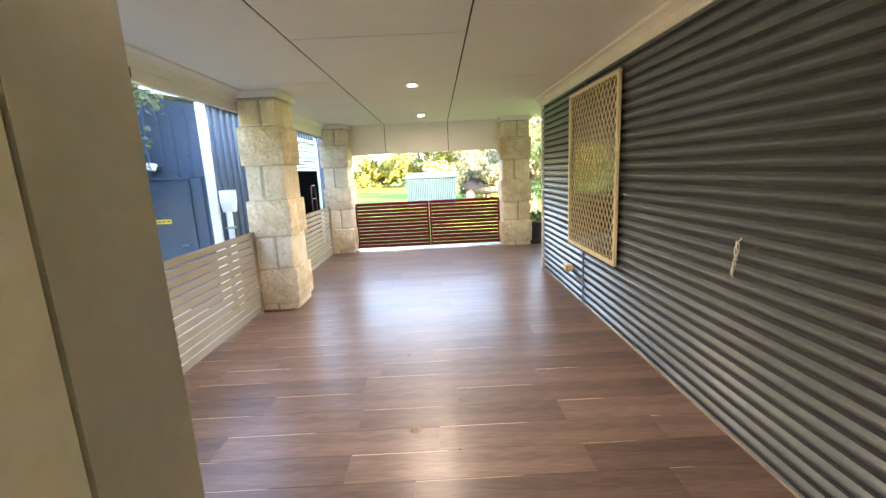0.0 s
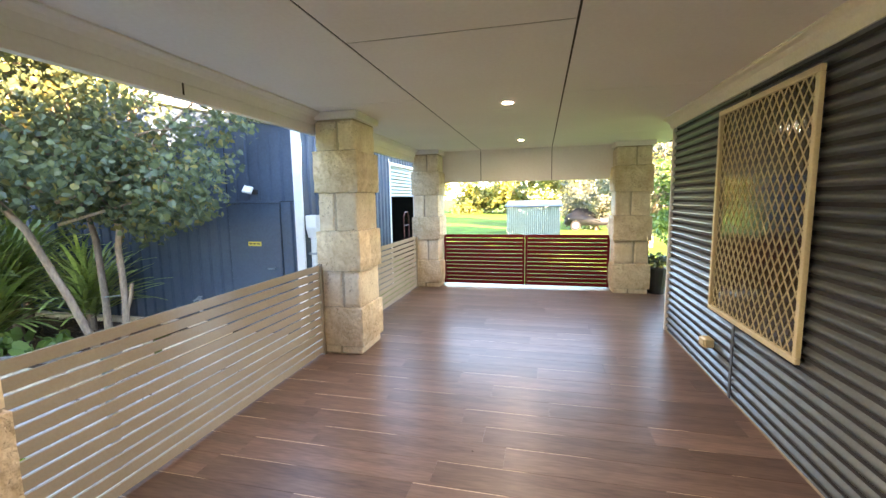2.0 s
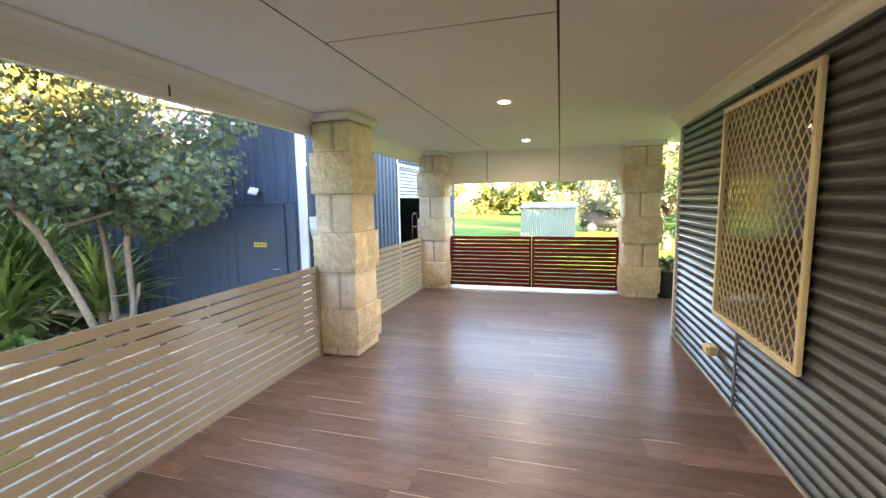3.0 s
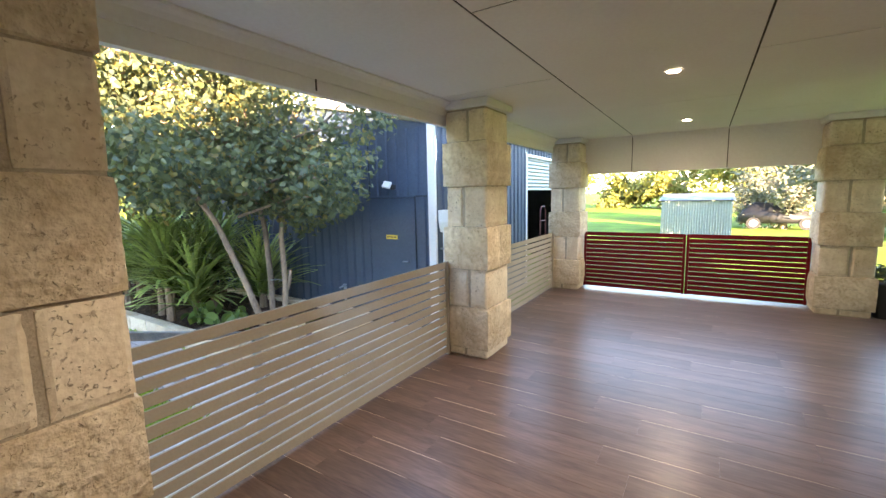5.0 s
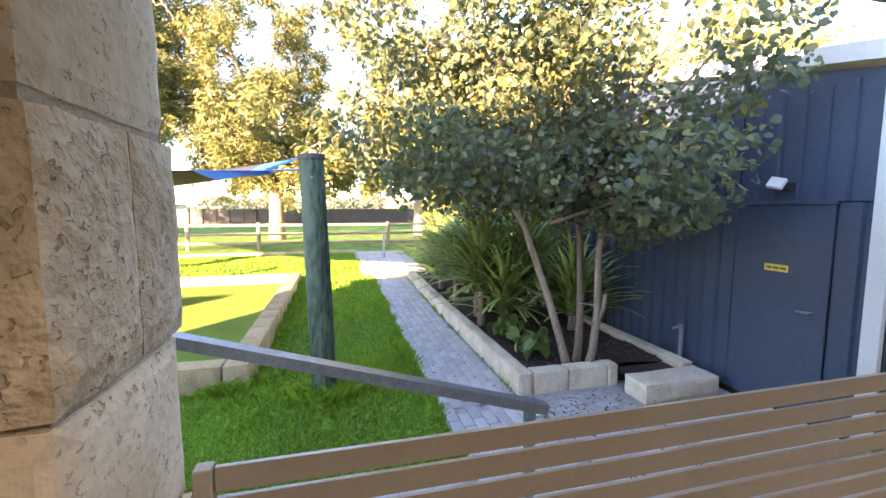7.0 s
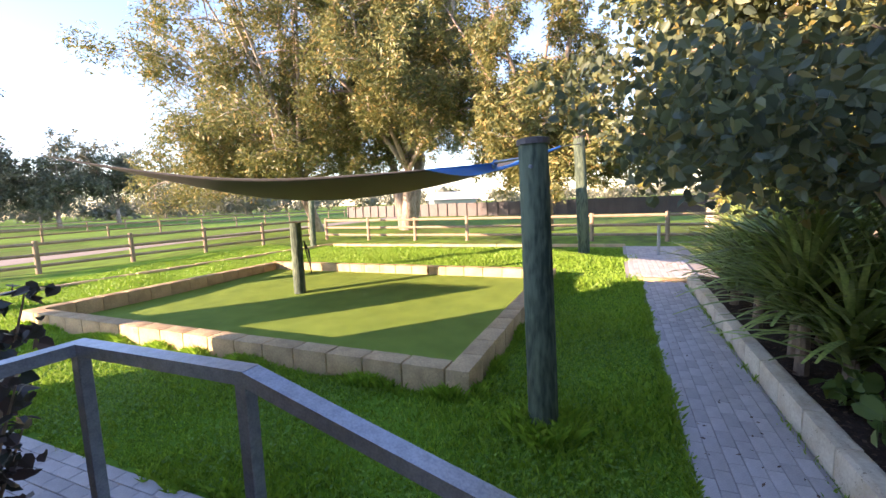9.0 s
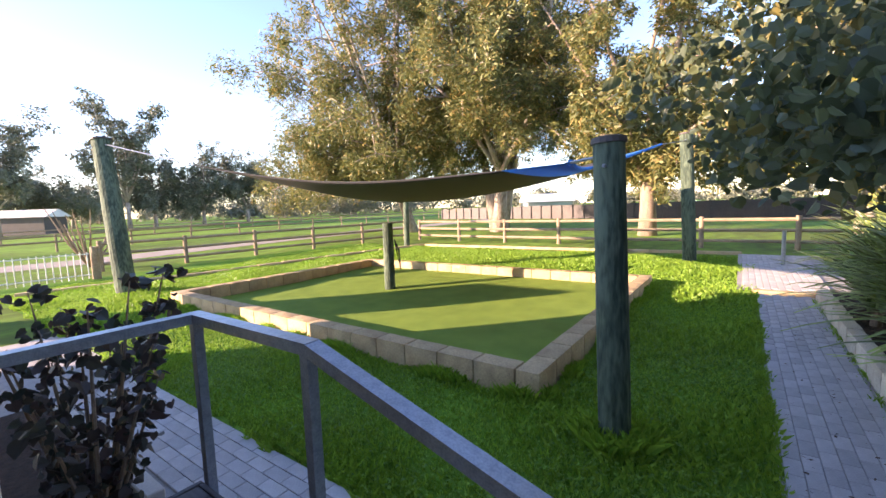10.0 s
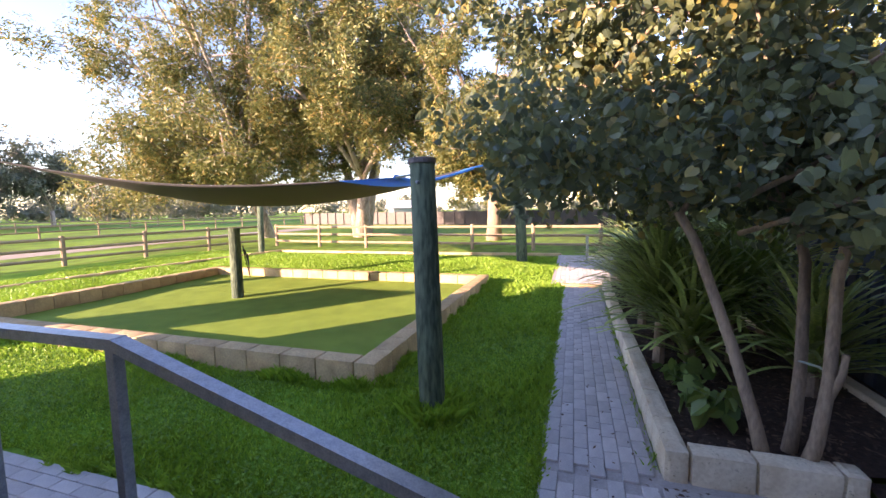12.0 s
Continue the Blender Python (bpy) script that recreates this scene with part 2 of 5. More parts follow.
def prism(bm, pts, way, closed=True):
    """A solid from an outline of points, pushed along the vector way."""
    w = Vector(way)
    a = [bm.verts.new(p) for p in pts]
    b = [bm.verts.new(Vector(p) + w) for p in pts]
    n = len(pts)
    for i in range(n if closed else n - 1):
        j = (i + 1) % n
        bm.faces.new((a[i], a[j], b[j], b[i]))
    if closed:
        bm.faces.new(a[::-1])
        bm.faces.new(b)
    return bm


def tube(bm, pts, radii, sides=8, cap=True):
    """A tapered tube along points."""
    pts = [Vector(p) for p in pts]
    rings = []
    for i, p in enumerate(pts):
        d = (pts[min(i + 1, len(pts) - 1)] - pts[max(i - 1, 0)]).normalized()
        u = d.orthogonal().normalized() if abs(d.z) > 0.98 else d.cross(Vector((0, 0, 1))).normalized()
        v = d.cross(u)
        rings.append([bm.verts.new(p + (u * math.cos(k * math.tau / sides) + v * math.sin(k * math.tau / sides)) * radii[i]) for k in range(sides)])
    for a, b in zip(rings, rings[1:]):
        for k in range(sides):
            bm.faces.new((a[k], a[(k + 1) % sides], b[(k + 1) % sides], b[k]))
    if cap:
        bm.faces.new(rings[0][::-1])
        bm.faces.new(rings[-1])
    return bm


def bar(bm, a, b, w, h):
    """A square bar from a to b, w wide and h high."""
    a, b = Vector(a), Vector(b)
    d = (b - a).normalized()
    s = d.cross(Vector((0, 0, 1)))
    s = s.normalized() if s.length > 0.01 else Vector((1, 0, 0))
    u = s.cross(d).normalized()
    prism(bm, [a + s * i * w / 2 + u * j * h / 2 for i, j in ((-1, -1), (1, -1), (1, 1), (-1, 1))], b - a)
    return bm


def corrugated(axis, a0, a1, b0, b1, at, pitch, amp, per=6, square=False):
    """A sheet whose waves run across b (its ribs along a), with a thickness. axis: the way that it faces."""
    n = max(4, int((b1 - b0) / pitch * per))
    prof = []
    for i in range(n + 1):
        b = b0 + (b1 - b0) * i / n
        ph = (b - b0) / pitch
        f = math.sin(ph * math.tau)
        if square:
            f = 1.0 if (ph % 1) < 0.12 else (-1.0 if 0.18 < (ph % 1) < 0.94 else 0.0)
        prof.append((b, at + amp * f))
    bm = bmesh.new()
    def v(a, b, c):
        return bm.verts.new({"x": (c, a, b), "y": (a, c, b), "X": (c, b, a), "Y": (b, c, a)}[axis])
    rows = [[v(a, b, c) for b, c in prof] for a in (a0, a1)]
    for i in range(n):
        bm.faces.new((rows[0][i], rows[1][i], rows[1][i + 1], rows[0][i + 1]))
    return bm


def quads(name_material, corners):
    """A mesh of loose quads from an (n, 4, 3) array."""
    n = len(corners)
    me = bpy.data.meshes.new("leaves")
    me.from_pydata(corners.reshape(-1, 3).tolist(), [], np.arange(n * 4).reshape(-1, 4).tolist())
    me.materials.append(name_material)
    return me


def scatter(rng, clumps, count, length, width, material, droop=0.0, flat=0.35, edge=0.45):
    """Leaves in ellipsoid clumps (x, y, z, rx, ry, rz): small kites with many turns, denser to the outside."""
    c = np.array(clumps, float)
    w = (c[:, 3] * c[:, 4] * c[:, 5]) ** 0.67
    idx = rng.choice(len(c), count, p=w / w.sum())
    d = rng.normal(size=(count, 3))
    d /= np.linalg.norm(d, axis=1)[:, None]
    r = rng.random(count) ** edge
    p = c[idx, :3] + d * c[idx, 3:] * r[:, None]
    a = rng.normal(size=(count, 3))
    a[:, 2] = a[:, 2] * flat - droop
    a /= np.linalg.norm(a, axis=1)[:, None]
    b = np.cross(a, rng.normal(size=(count, 3)))
    b /= np.linalg.norm(b, axis=1)[:, None]
    s = rng.uniform(0.65, 1.25, count)[:, None]
    q = np.stack([p, p + a * length * s * 0.4 + b * width * s / 2, p + a * length * s, p + a * length * s * 0.4 - b * width * s / 2], 1)
    return quads(material, q)


def stone(w, d, h, rock, seed, cuts=5):
    """A limestone block of w x d x h about its middle: sawn, or split to a rough face (rock)."""
    bm = boxed(-w / 2, w / 2, -d / 2, d / 2, -h / 2, h / 2)
    bmesh.ops.subdivide_edges(bm, edges=list(bm.edges), cuts=cuts, use_grid_fill=True)
    o = Vector((seed * 3.7, seed * 1.3, seed * 2.1))
    for v in bm.verts:
        f = Vector((abs(v.co.x) / w * 2, abs(v.co.y) / d * 2, abs(v.co.z) / h * 2))
        edge = sorted(f)[1]
        n = Vector((math.copysign(f.x > 0.99, v.co.x), math.copysign(f.y > 0.99, v.co.y), math.copysign(f.z > 0.99, v.co.z)))
        if edge > 0.99:
            v.co -= n * (0.008 - 0.55 * rock + 0.008 * abs(noise.noise(v.co * 14 + o)))
        else:
            v.co += n * (rock * (0.7 - 0.5 * edge ** 4) + (0.35 + 25 * rock) * 0.006 * (noise.noise(v.co * 9 + o) + 0.5 * noise.noise(v.co * 26 + o)))
    return bm


# ---- the house: floor, ceiling, beams, walls ----
LEFT, RIGHT, END, TOP, G = -1.27, 2.24, 9.0, 2.35, -0.5

slab = part("floor", boxed(LEFT - 0.03, RIGHT + 0.6, -1.5, END + 0.06, -0.45, -0.008), M_MORTAR)
tagged(slab, "concrete verandah slab under brown timber-look planks", "floor", kind="structure")

CEIL = bmesh.new()
rows_y = {0: (-1.5, 0.4, 2.8, 5.18, 7.58, 9.0), 1: (-1.5, 1.47, 3.87, 6.67, 9.0), 2: (-1.5, 2.9, 5.28, 7.68, 9.0)}
for k, (a, b) in enumerate(((LEFT, -0.18), (-0.18, 1.005), (1.005, RIGHT + 0.5))):
    ys = rows_y[k]
    for y0, y1 in zip(ys, ys[1:]):
        box(CEIL, a + 0.006, b - 0.006, y0 + 0.006, y1 - 0.006, TOP, TOP + 0.003)
ceil = tagged(part("ceiling", CEIL, M_CEIL), "off-white flat ceiling sheets with dark open joints", "ceiling", kind="structure")
backing = tagged(part("ceiling_backing", boxed(LEFT - 0.02, RIGHT + 0.6, -1.5, END, TOP + 0.0045, TOP + 0.03), M_GAP), "dark ceiling space above the sheet joints", "ceiling", kind="structure")

beam = tagged(part("beam_west", boxed(LEFT - 0.05, LEFT, -1.5, END, 2.15, TOP + 0.12), M_CEIL), "off-white painted verandah beam over the slat fence", "beam", kind="structure")
part("joint", boxed(LEFT + 0.0005, LEFT + 0.003, 3.888, 3.900, 2.17, 2.29), M_GAP, beam)
beam_n = tagged(part("beam_north", boxed(-0.88, 2.05, END - 0.06, END + 0.04, 1.81, TOP + 0.12), M_CEIL), "deep off-white bulkhead over the red gate", "beam", kind="structure")
for x in (-0.18, 1.005):
    part("joint", boxed(x - 0.005, x + 0.005, END - 0.063, END - 0.0605, 1.82, 2.33), M_GAP, beam_n)


def cove(x, y0, y1, z, out):
    """A plaster cove along y at the foot x of the ceiling, stepping out and up."""
    prof = [(0, 0), (0, -0.11), (0.012, -0.11), (0.020, -0.085), (0.035, -0.05), (0.06, -0.03), (0.085, -0.020), (0.095, -0.012), (0.095, 0)]
    return prism(bmesh.new(), [(x + out * a, y0, z + b) for a, b in prof], (0, y1 - y0, 0))


tagged(part("cornice_west", cove(LEFT + 0.001, 1.2, END - 0.07, TOP - 0.001, 1), M_CEIL), "white stepped cornice along the beam", "cornice", kind="structure")
tagged(part("cornice_east", cove(RIGHT - 0.011, 1.2, 6.82, TOP - 0.001, -1), M_TRIM), "cream cornice above the corrugated wall", "cornice", kind="structure")

wall = tagged(part("wall_east", boxed(RIGHT + 0.02, RIGHT + 0.20, -5.0, 6.78, -0.45, TOP + 0.1), M_DARKROOM), "house wall clad in horizontal grey corrugated steel", "wall", kind="structure")
part("cladding", corrugated("x", 1.18, 6.76, -0.0, 2.25, RIGHT + 0.012, 0.076, 0.0135, per=12), M_WALL, wall, "grey horizontal corrugated cladding", smooth=True)
part("corner_trim", boxed(RIGHT - 0.012, RIGHT + 0.24, 6.76, 6.80, 0.0, 2.245, bevel=0.003), M_WHITE, wall, "white corner trim")
part("joining_strip", boxed(RIGHT - 0.006, RIGHT + 0.002, 5.085, 5.125, 0.0, 0.60, bevel=0.002), M_WALL, wall, "grey joining strip")
part("joining_strip", boxed(RIGHT - 0.006, RIGHT + 0.002, 5.085, 5.125, 2.14, 2.245, bevel=0.002), M_WALL, wall)
tagged(part("wall_north_return", boxed(RIGHT + 0.205, 8.0, 6.55, 6.78, -0.5, 2.5), M_WALL), "grey house wall round the corner", "wall", kind="structure")
# the doorway that the walk comes out of
DOORWALL = bmesh.new()
box(DOORWALL, LEFT - 0.02, 0.515, 1.02, 1.17, -0.45, TOP - 0.002)
box(DOORWALL, 1.62, RIGHT, 1.02, 1.17, -0.45, TOP - 0.002)
box(DOORWALL, 0.515, 1.62, 1.02, 1.17, 2.12, TOP - 0.002)
tagged(part("wall_south", DOORWALL, M_TRIM), "cream wall beside the back doorway", "wall", kind="structure")
door_frame = tagged(part("door_1", prism(bmesh.new(), [(0.517, 1.19, -0.004), (0.566, 1.19, -0.004), (0.586, 1.085, -0.004), (0.517, 1.085, -0.004)], (0, 0, 2.084)), M_FRAMEGREY), "grey-green painted splayed door frame of the back doorway", "door frame", kind="structure")
part("jamb", boxed(0.517, 0.587, 0.86, 1.0845, -0.004, 2.08, bevel=0.004), M_TRIM, door_frame, "cream inner jamb")
part("jamb", boxed(1.59, 1.618, 1.0, 1.19, -0.004, 2.08, bevel=0.004), M_FRAMEGREY, door_frame)
part("head", boxed(0.517, 1.618, 1.0, 1.19, 2.082, 2.118, bevel=0.004), M_FRAMEGREY, door_frame)
# unseen room, added: its west and south openings bring daylight to the jamb
ROOM = bmesh.new()
for a in ((-5.0, -2.6, -0.5, 2.47), (-2.6, -1.5, -0.5, 2.47), (-1.5, 0.75, -0.5, 0.35), (-1.5, 0.75, 2.25, 2.47), (0.75, 1.015, -0.5, 2.47)):
    box(ROOM, LEFT - 0.06, LEFT, *a)
for a in ((LEFT, -0.9, -0.5, 2.47), (-0.9, 2.0, -0.5, 0.1), (-0.9, 2.0, 2.3, 2.47), (2.0, RIGHT + 0.02, -0.5, 2.47)):
    box(ROOM, a[0], a[1], -5.0, -4.85, a[2], a[3])
tagged(part("wall_room", ROOM, M_TRIM), "unseen cream room walls behind the doorway, opened to let light in", "wall", kind="structure")
# unseen roof, its ridge height chosen for the shade on tree and garden
ROOF = bmesh.new()
v = [ROOF.verts.new(p) for p in ((-1.34, -5.4, 2.48), (11, -5.4, 2.48), (11, 9.3, 2.48), (-1.34, 9.3, 2.48), (4.8, -5.4, 5.2), (4.8, 9.3, 5.2))]
for f in ((3, 2, 1, 0), (0, 1, 4), (1, 2, 5, 4), (2, 3, 5), (3, 0, 4, 5)):
    ROOF.faces.new([v[i] for i in f])
tagged(part("roof", ROOF, M_WALL), "unseen grey steel roof of the house, ridge set for its shade", "roof", kind="structure")
# unseen back walls, added so no sun passes under the roof
HOUSE = bmesh.new()
box(HOUSE, 10.0, 10.2, -5.0, 6.54, -0.5, 2.5)
box(HOUSE, RIGHT + 0.21, 10.0, -5.0, -4.85, -0.5, 2.5)
tagged(part("wall_far", HOUSE, M_WALL), "unseen grey back walls that close the house to the sun", "wall", kind="structure")


# added out of view: throws a band of shade across the turf pit
tagged(part("wall_screen", boxed(-1.30, -1.20, -9.6, -7.2, -0.5, 2.2), M_TRIM), "unseen wall south of the house, added to shade the turf pit", "wall", kind="structure")


# ---- pillars ----
JOINTS = (0.0, 0.09, 0.465, 0.845, 1.22, 1.605, 1.985, 2.275)


def pillar(x0, x1, y0, y1, seed, rough_on=1):
    cx, cy = (x0 + x1) / 2, (y0 + y1) / 2
    w, d = x1 - x0, y1 - y0
    p = thing("stone_pillar", cx, cy, 0, "cream limestone block pillar with alternating courses under the beam", "pillar", "verandah pillars", "structure")
    part("mortar", boxed(x0 + 0.018, x1 - 0.018, y0 + 0.018, y1 - 0.018, -0.45, 2.28), M_MORTAR, p, "recessed grey-cream mortar")
    for i, (z0, z1) in enumerate(zip(JOINTS, JOINTS[1:])):
        h, cz = z1 - z0 - 0.012, (z0 + z1) / 2
        rock = (0.032 if rough_on else 0.022) if i % 2 == rough_on and i > 0 else 0.002
        if i % 2 == 0:
            k = 0.44 + 0.12 * ((i // 2) % 2)
            cells = [(x0, x0 + w * k, y0, y1), (x0 + w * k, x1, y0, y1)]
        else:
            k = 0.5
            cells = [(x0, x1, y0, y0 + d * k), (x0, x1, y0 + d * k, y1)]
        if rock > 0.03:
            out = lambda v, lo, hi: v - 0.012 if v == lo else v + 0.012 if v == hi else v
            cells = [(out(a, x0, x1), out(b, x0, x1), out(c, y0, y1), out(e, y0, y1)) for a, b, c, e in cells]
        for j, (a, b, c, e) in enumerate(cells):
            st = part("block", stone(b - a - 0.010, e - c - 0.010, h, rock, seed * 20 + i * 2 + j, 8), M_ROCK if rock > 0.01 else M_STONE, p, smooth=False)
            st.matrix_parent_inverse = parent_world(p).inverted()
            st.location = ((a + b) / 2, (c + e) / 2, cz)
    part("cap", boxed(x0 - 0.025, x1 + 0.03, y0 - 0.03, y1 + 0.03, 2.28, TOP - 0.002, bevel=0.008), M_CEIL, p, "white timber cap")
    return p


pillar(-1.27, -0.85, 2.16, 2.66, 1, rough_on=0)
pillar(-1.27, -0.85, 5.37, 5.87, 2)
pillar(-1.31, -0.85, 8.58, 9.04, 3)
pillar(1.95, 2.47, 8.58, 9.04, 4)


# ---- slat fences and gate ----
def slat_fence(y0, y1, name_group):
    f = thing("slat_fence", -1.258, (y0 + y1) / 2, 0, "cream aluminium horizontal slat fence between stone pillars", "fence", name_group)
    for y in (y0 + 0.02, y1 - 0.02):
        part("post", boxed(-1.278, -1.238, y - 0.02, y + 0.02, -0.004, 0.905, bevel=0.003), M_SLAT, f)
    proto = mesh_of(boxed(-0.010, 0.003, y0 - (y0 + y1) / 2 + 0.042, y1 - (y0 + y1) / 2 - 0.042, -0.0302, 0.0302, bevel=0.001), M_SLAT)
    for i in range(12):
        s = part("slat", proto, None, f)
        s.location = (-1.258, (y0 + y1) / 2, 0.050 + i * 0.0745)
    return f


slat_fence(2.665, 5.365, "verandah fences")
slat_fence(5.875, 8.575, "verandah fences")

for xa, xb in ((-0.84, 0.575), (0.585, 1.94)):
    g = thing("slat_gate", (xa + xb) / 2, 8.9, 0.03, "dark red horizontal slat gate leaf between pillars", "gate", "gate leaves")
    for x in (xa + 0.018, xb - 0.018):
        part("stile", boxed(x - 0.018, x + 0.018, 8.88, 8.92, 0.03, 0.90, bevel=0.003), M_GATE, g)
    proto = mesh_of(boxed(-(xb - xa) / 2 + 0.037, (xb - xa) / 2 - 0.037, -0.011, 0.011, -0.0288, 0.0288, bevel=0.002), M_GATE)
    for i in range(13):
        s = part("slat", proto, None, g)
        s.location = ((xa + xb) / 2, 8.9, 0.065 + i * 0.0675)

# ---- window screen, box, cable, lamps ----
win = thing("security_screen", RIGHT - 0.03, 4.885, 0.59, "cream framed diamond-mesh security screen over a window", "window screen")
Y0, Y1, Z0, Z1 = 4.27, 5.50, 0.59, 2.165
for a in ((Y0, Y1, Z0, Z0 + 0.035), (Y0, Y1, Z1 - 0.035, Z1), (Y0, Y0 + 0.035, Z0 + 0.036, Z1 - 0.036), (Y1 - 0.035, Y1, Z0 + 0.036, Z1 - 0.036)):
    part("frame_bar", boxed(RIGHT - 0.040, RIGHT - 0.0125, *a, bevel=0.003), M_SCREEN, win)
GR = bmesh.new()
px, pz = 0.075, 0.115
nx, nz = int((Y1 - Y0 - 0.06) / px), int((Z1 - Z0 - 0.06) / pz)
wx, wz = (Y1 - Y0 - 0.06) / nx, (Z1 - Z0 - 0.06) / nz
for i in range(nx):
    for j in range(nz):
        y, z = Y0 + 0.03 + i * wx, Z0 + 0.03 + j * wz
        m = (y + wx / 2, z + wz / 2)
        for c in ((y, m[1]), (y + wx, m[1])):
            for e in ((m[0], z), (m[0], z + wz)):
                bar(GR, (RIGHT - 0.028, *c), (RIGHT - 0.028, *e), 0.0065, 0.004)
part("grille", GR, M_SCREEN, win, "diamond-pattern cream grille")
window = tagged(part("window_1", boxed(RIGHT - 0.012, RIGHT - 0.004, Y0 + 0.02, Y1 - 0.02, Z0 + 0.02, Z1 - 0.02), M_BLACK), "dark glass window behind the mesh screen", "window", kind="structure")
wg = M_BLACK.copy()
wg.name = "dark_glass"
wg.node_tree.nodes["Mix"].inputs[7].default_value = (0.055, 0.046, 0.022, 1)
wg.node_tree.nodes["Mix"].inputs[6].default_value = (0.04, 0.034, 0.016, 1)
wg.node_tree.nodes["Principled BSDF"].inputs["Roughness"].default_value = 0.06
window.data.materials[0] = wg
ob = thing("outlet_box", RIGHT - 0.04, 5.45, 0.31, "small cream power outlet box on the corrugated wall", "power outlet")
part("body", boxed(RIGHT - 0.075, RIGHT - 0.002, 5.41, 5.52, 0.27, 0.345, bevel=0.008), M_SCREEN, ob)
part("lid", boxed(RIGHT - 0.085, RIGHT - 0.0755, 5.415, 5.515, 0.275, 0.34, bevel=0.003), M_SCREEN, ob)

cable = thing("loose_wire", RIGHT - 0.02, 2.9, 0.9, "twisted white loose wire ends on the corrugated wall", "wire")
for k in range(3):
    pts = [(RIGHT - 0.012 - 0.022 * abs(math.sin(i * 0.5 + k)), 2.875 + 0.004 * i + 0.012 * math.sin(i * 1.1 + k * 2.1), 1.06 - i * 0.026 - 0.01 * k) for i in range(8)]
    part("strand", tube(bmesh.new(), pts, [0.0028] * 8, 5), M_WHITE, cable)

L_ON = glow("lamp_glow", (1.0, 0.80, 0.52), 30)
for y in (3.1, 5.5, 7.9):
    dl = thing("downlight", 0.55, y, TOP, "small round lit recessed ceiling downlight with white rim", "downlight", "verandah downlights")
    rim = bmesh.new()
    ring = [tuple((0.55 + r * math.cos(a * math.tau / 24), y + r * math.sin(a * math.tau / 24), z) for a in range(24)) for r, z in ((0.060, TOP - 0.001), (0.056, TOP - 0.006), (0.044, TOP - 0.006), (0.042, TOP - 0.002))]
    rv = [[rim.verts.new(p) for p in r] for r in ring]
    for a, b in zip(rv, rv[1:]):
        for i in range(24):
            rim.faces.new((a[i], a[(i + 1) % 24], b[(i + 1) % 24], b[i]))
    part("rim", rim, M_WHITE, dl)
    disc = bmesh.new()
    disc.faces.new([disc.verts.new((0.55 + 0.042 * math.cos(-a * math.tau / 24), y + 0.042 * math.sin(-a * math.tau / 24), TOP - 0.003)) for a in range(24)])
    part("diffuser", disc, L_ON, dl, "glowing warm diffuser")
    ld = bpy.data.lights.new("downlight_lamp", "SPOT")
    ld.energy, ld.color, ld.spot_size, ld.spot_blend, ld.shadow_soft_size = 7, (1.0, 0.84, 0.62), radians(130), 0.6, 0.04
    lo = new("downlight_lamp", ld)
    lo.location = (0.55, y, TOP - 0.02)

# ---- blue shed ----
SX, SY = -2.45, 7.0
shed = tagged(part("shed_body", boxed(-9.0, SX - 0.03, SY + 0.03, SY + 0.08, -0.5, 2.45), M_DARKROOM), "blue ribbed steel farm shed with white trims", "shed", kind="structure")
part("front_cladding", corrugated("Y", -0.42, 2.50, -9.0, -3.69, SY, 0.19, 0.014, per=24, square=True), M_BLUE, shed, "dark blue ribbed cladding")
part("front_cladding", corrugated("Y", 1.53, 2.50, -3.69, -2.56, SY, 0.19, 0.014, per=24, square=True), M_BLUE, shed)
part("front_cladding", corrugated("Y", -0.42, 1.52, -2.81, -2.56, SY, 0.19, 0.014, per=24, square=True), M_BLUE, shed)
GB = bmesh.new()
prism(GB, [(SX - 0.05, SY + 0.02, 2.49), (-9.0, SY + 0.02, 2.49), (-9.0, SY + 0.02, 2.55), (-5.7, SY + 0.02, 3.2), (SX - 0.05, SY + 0.02, 2.52)], (0, 0.03, 0))
part("gable", GB, M_BLUE, shed, "blue gable")
part("corner_trim", boxed(SX - 0.11, SX + 0.012, SY - 0.03, SY + 0.02, -0.45, 2.60, bevel=0.004), M_WHITE, shed, "white corner trim")
part("barge", bar(bmesh.new(), (SX + 0.06, SY - 0.03, 2.62), (-5.7, SY - 0.03, 3.28), 0.05, 0.14), M_WHITE, shed, "white barge board")
part("side_wall", corrugated("X", -0.45, 2.53, SY + 0.03, 10.52, SX, 0.19, 0.014, per=24, square=True), M_BLUE, shed, "blue ribbed side wall")
part("side_wall", corrugated("X", -0.45, 2.53, 12.35, 15.6, SX, 0.19, 0.014, per=24, square=True), M_BLUE, shed)
part("side_wall", corrugated("X", 2.37, 2.53, 10.52, 12.35, SX, 0.19, 0.014, per=24, square=True), M_BLUE, shed)
part("gutter", boxed(SX - 0.01, SX + 0.11, SY - 0.01, 15.65, 2.53, 2.63, bevel=0.01), M_WHITE, shed, "white gutter")
part("roof_sheet", prism(bmesh.new(), [(SX + 0.05, SY + 0.0, 2.55), (-5.7, SY, 3.23), (-5.7, SY, 3.26), (SX + 0.05, SY, 2.58)], (0, 8.6, 0)), M_WHITE, shed, "pale steel roof")
part("inner_wall", boxed(-5.5, -5.4, 7.1, 15.6, -0.5, 2.5), M_DARKROOM, shed, "inner shed wall with indoor shade put into its colour")
part("end_wall", boxed(-5.39, SX - 0.02, 15.55, 15.6, -0.5, 2.5), M_DARKROOM, shed)
part("footing", boxed(-9.0, -3.96, SY - 0.30, SY - 0.17, -0.46, -0.25, bevel=0.008), M_STONE, shed, "pale concrete footing")
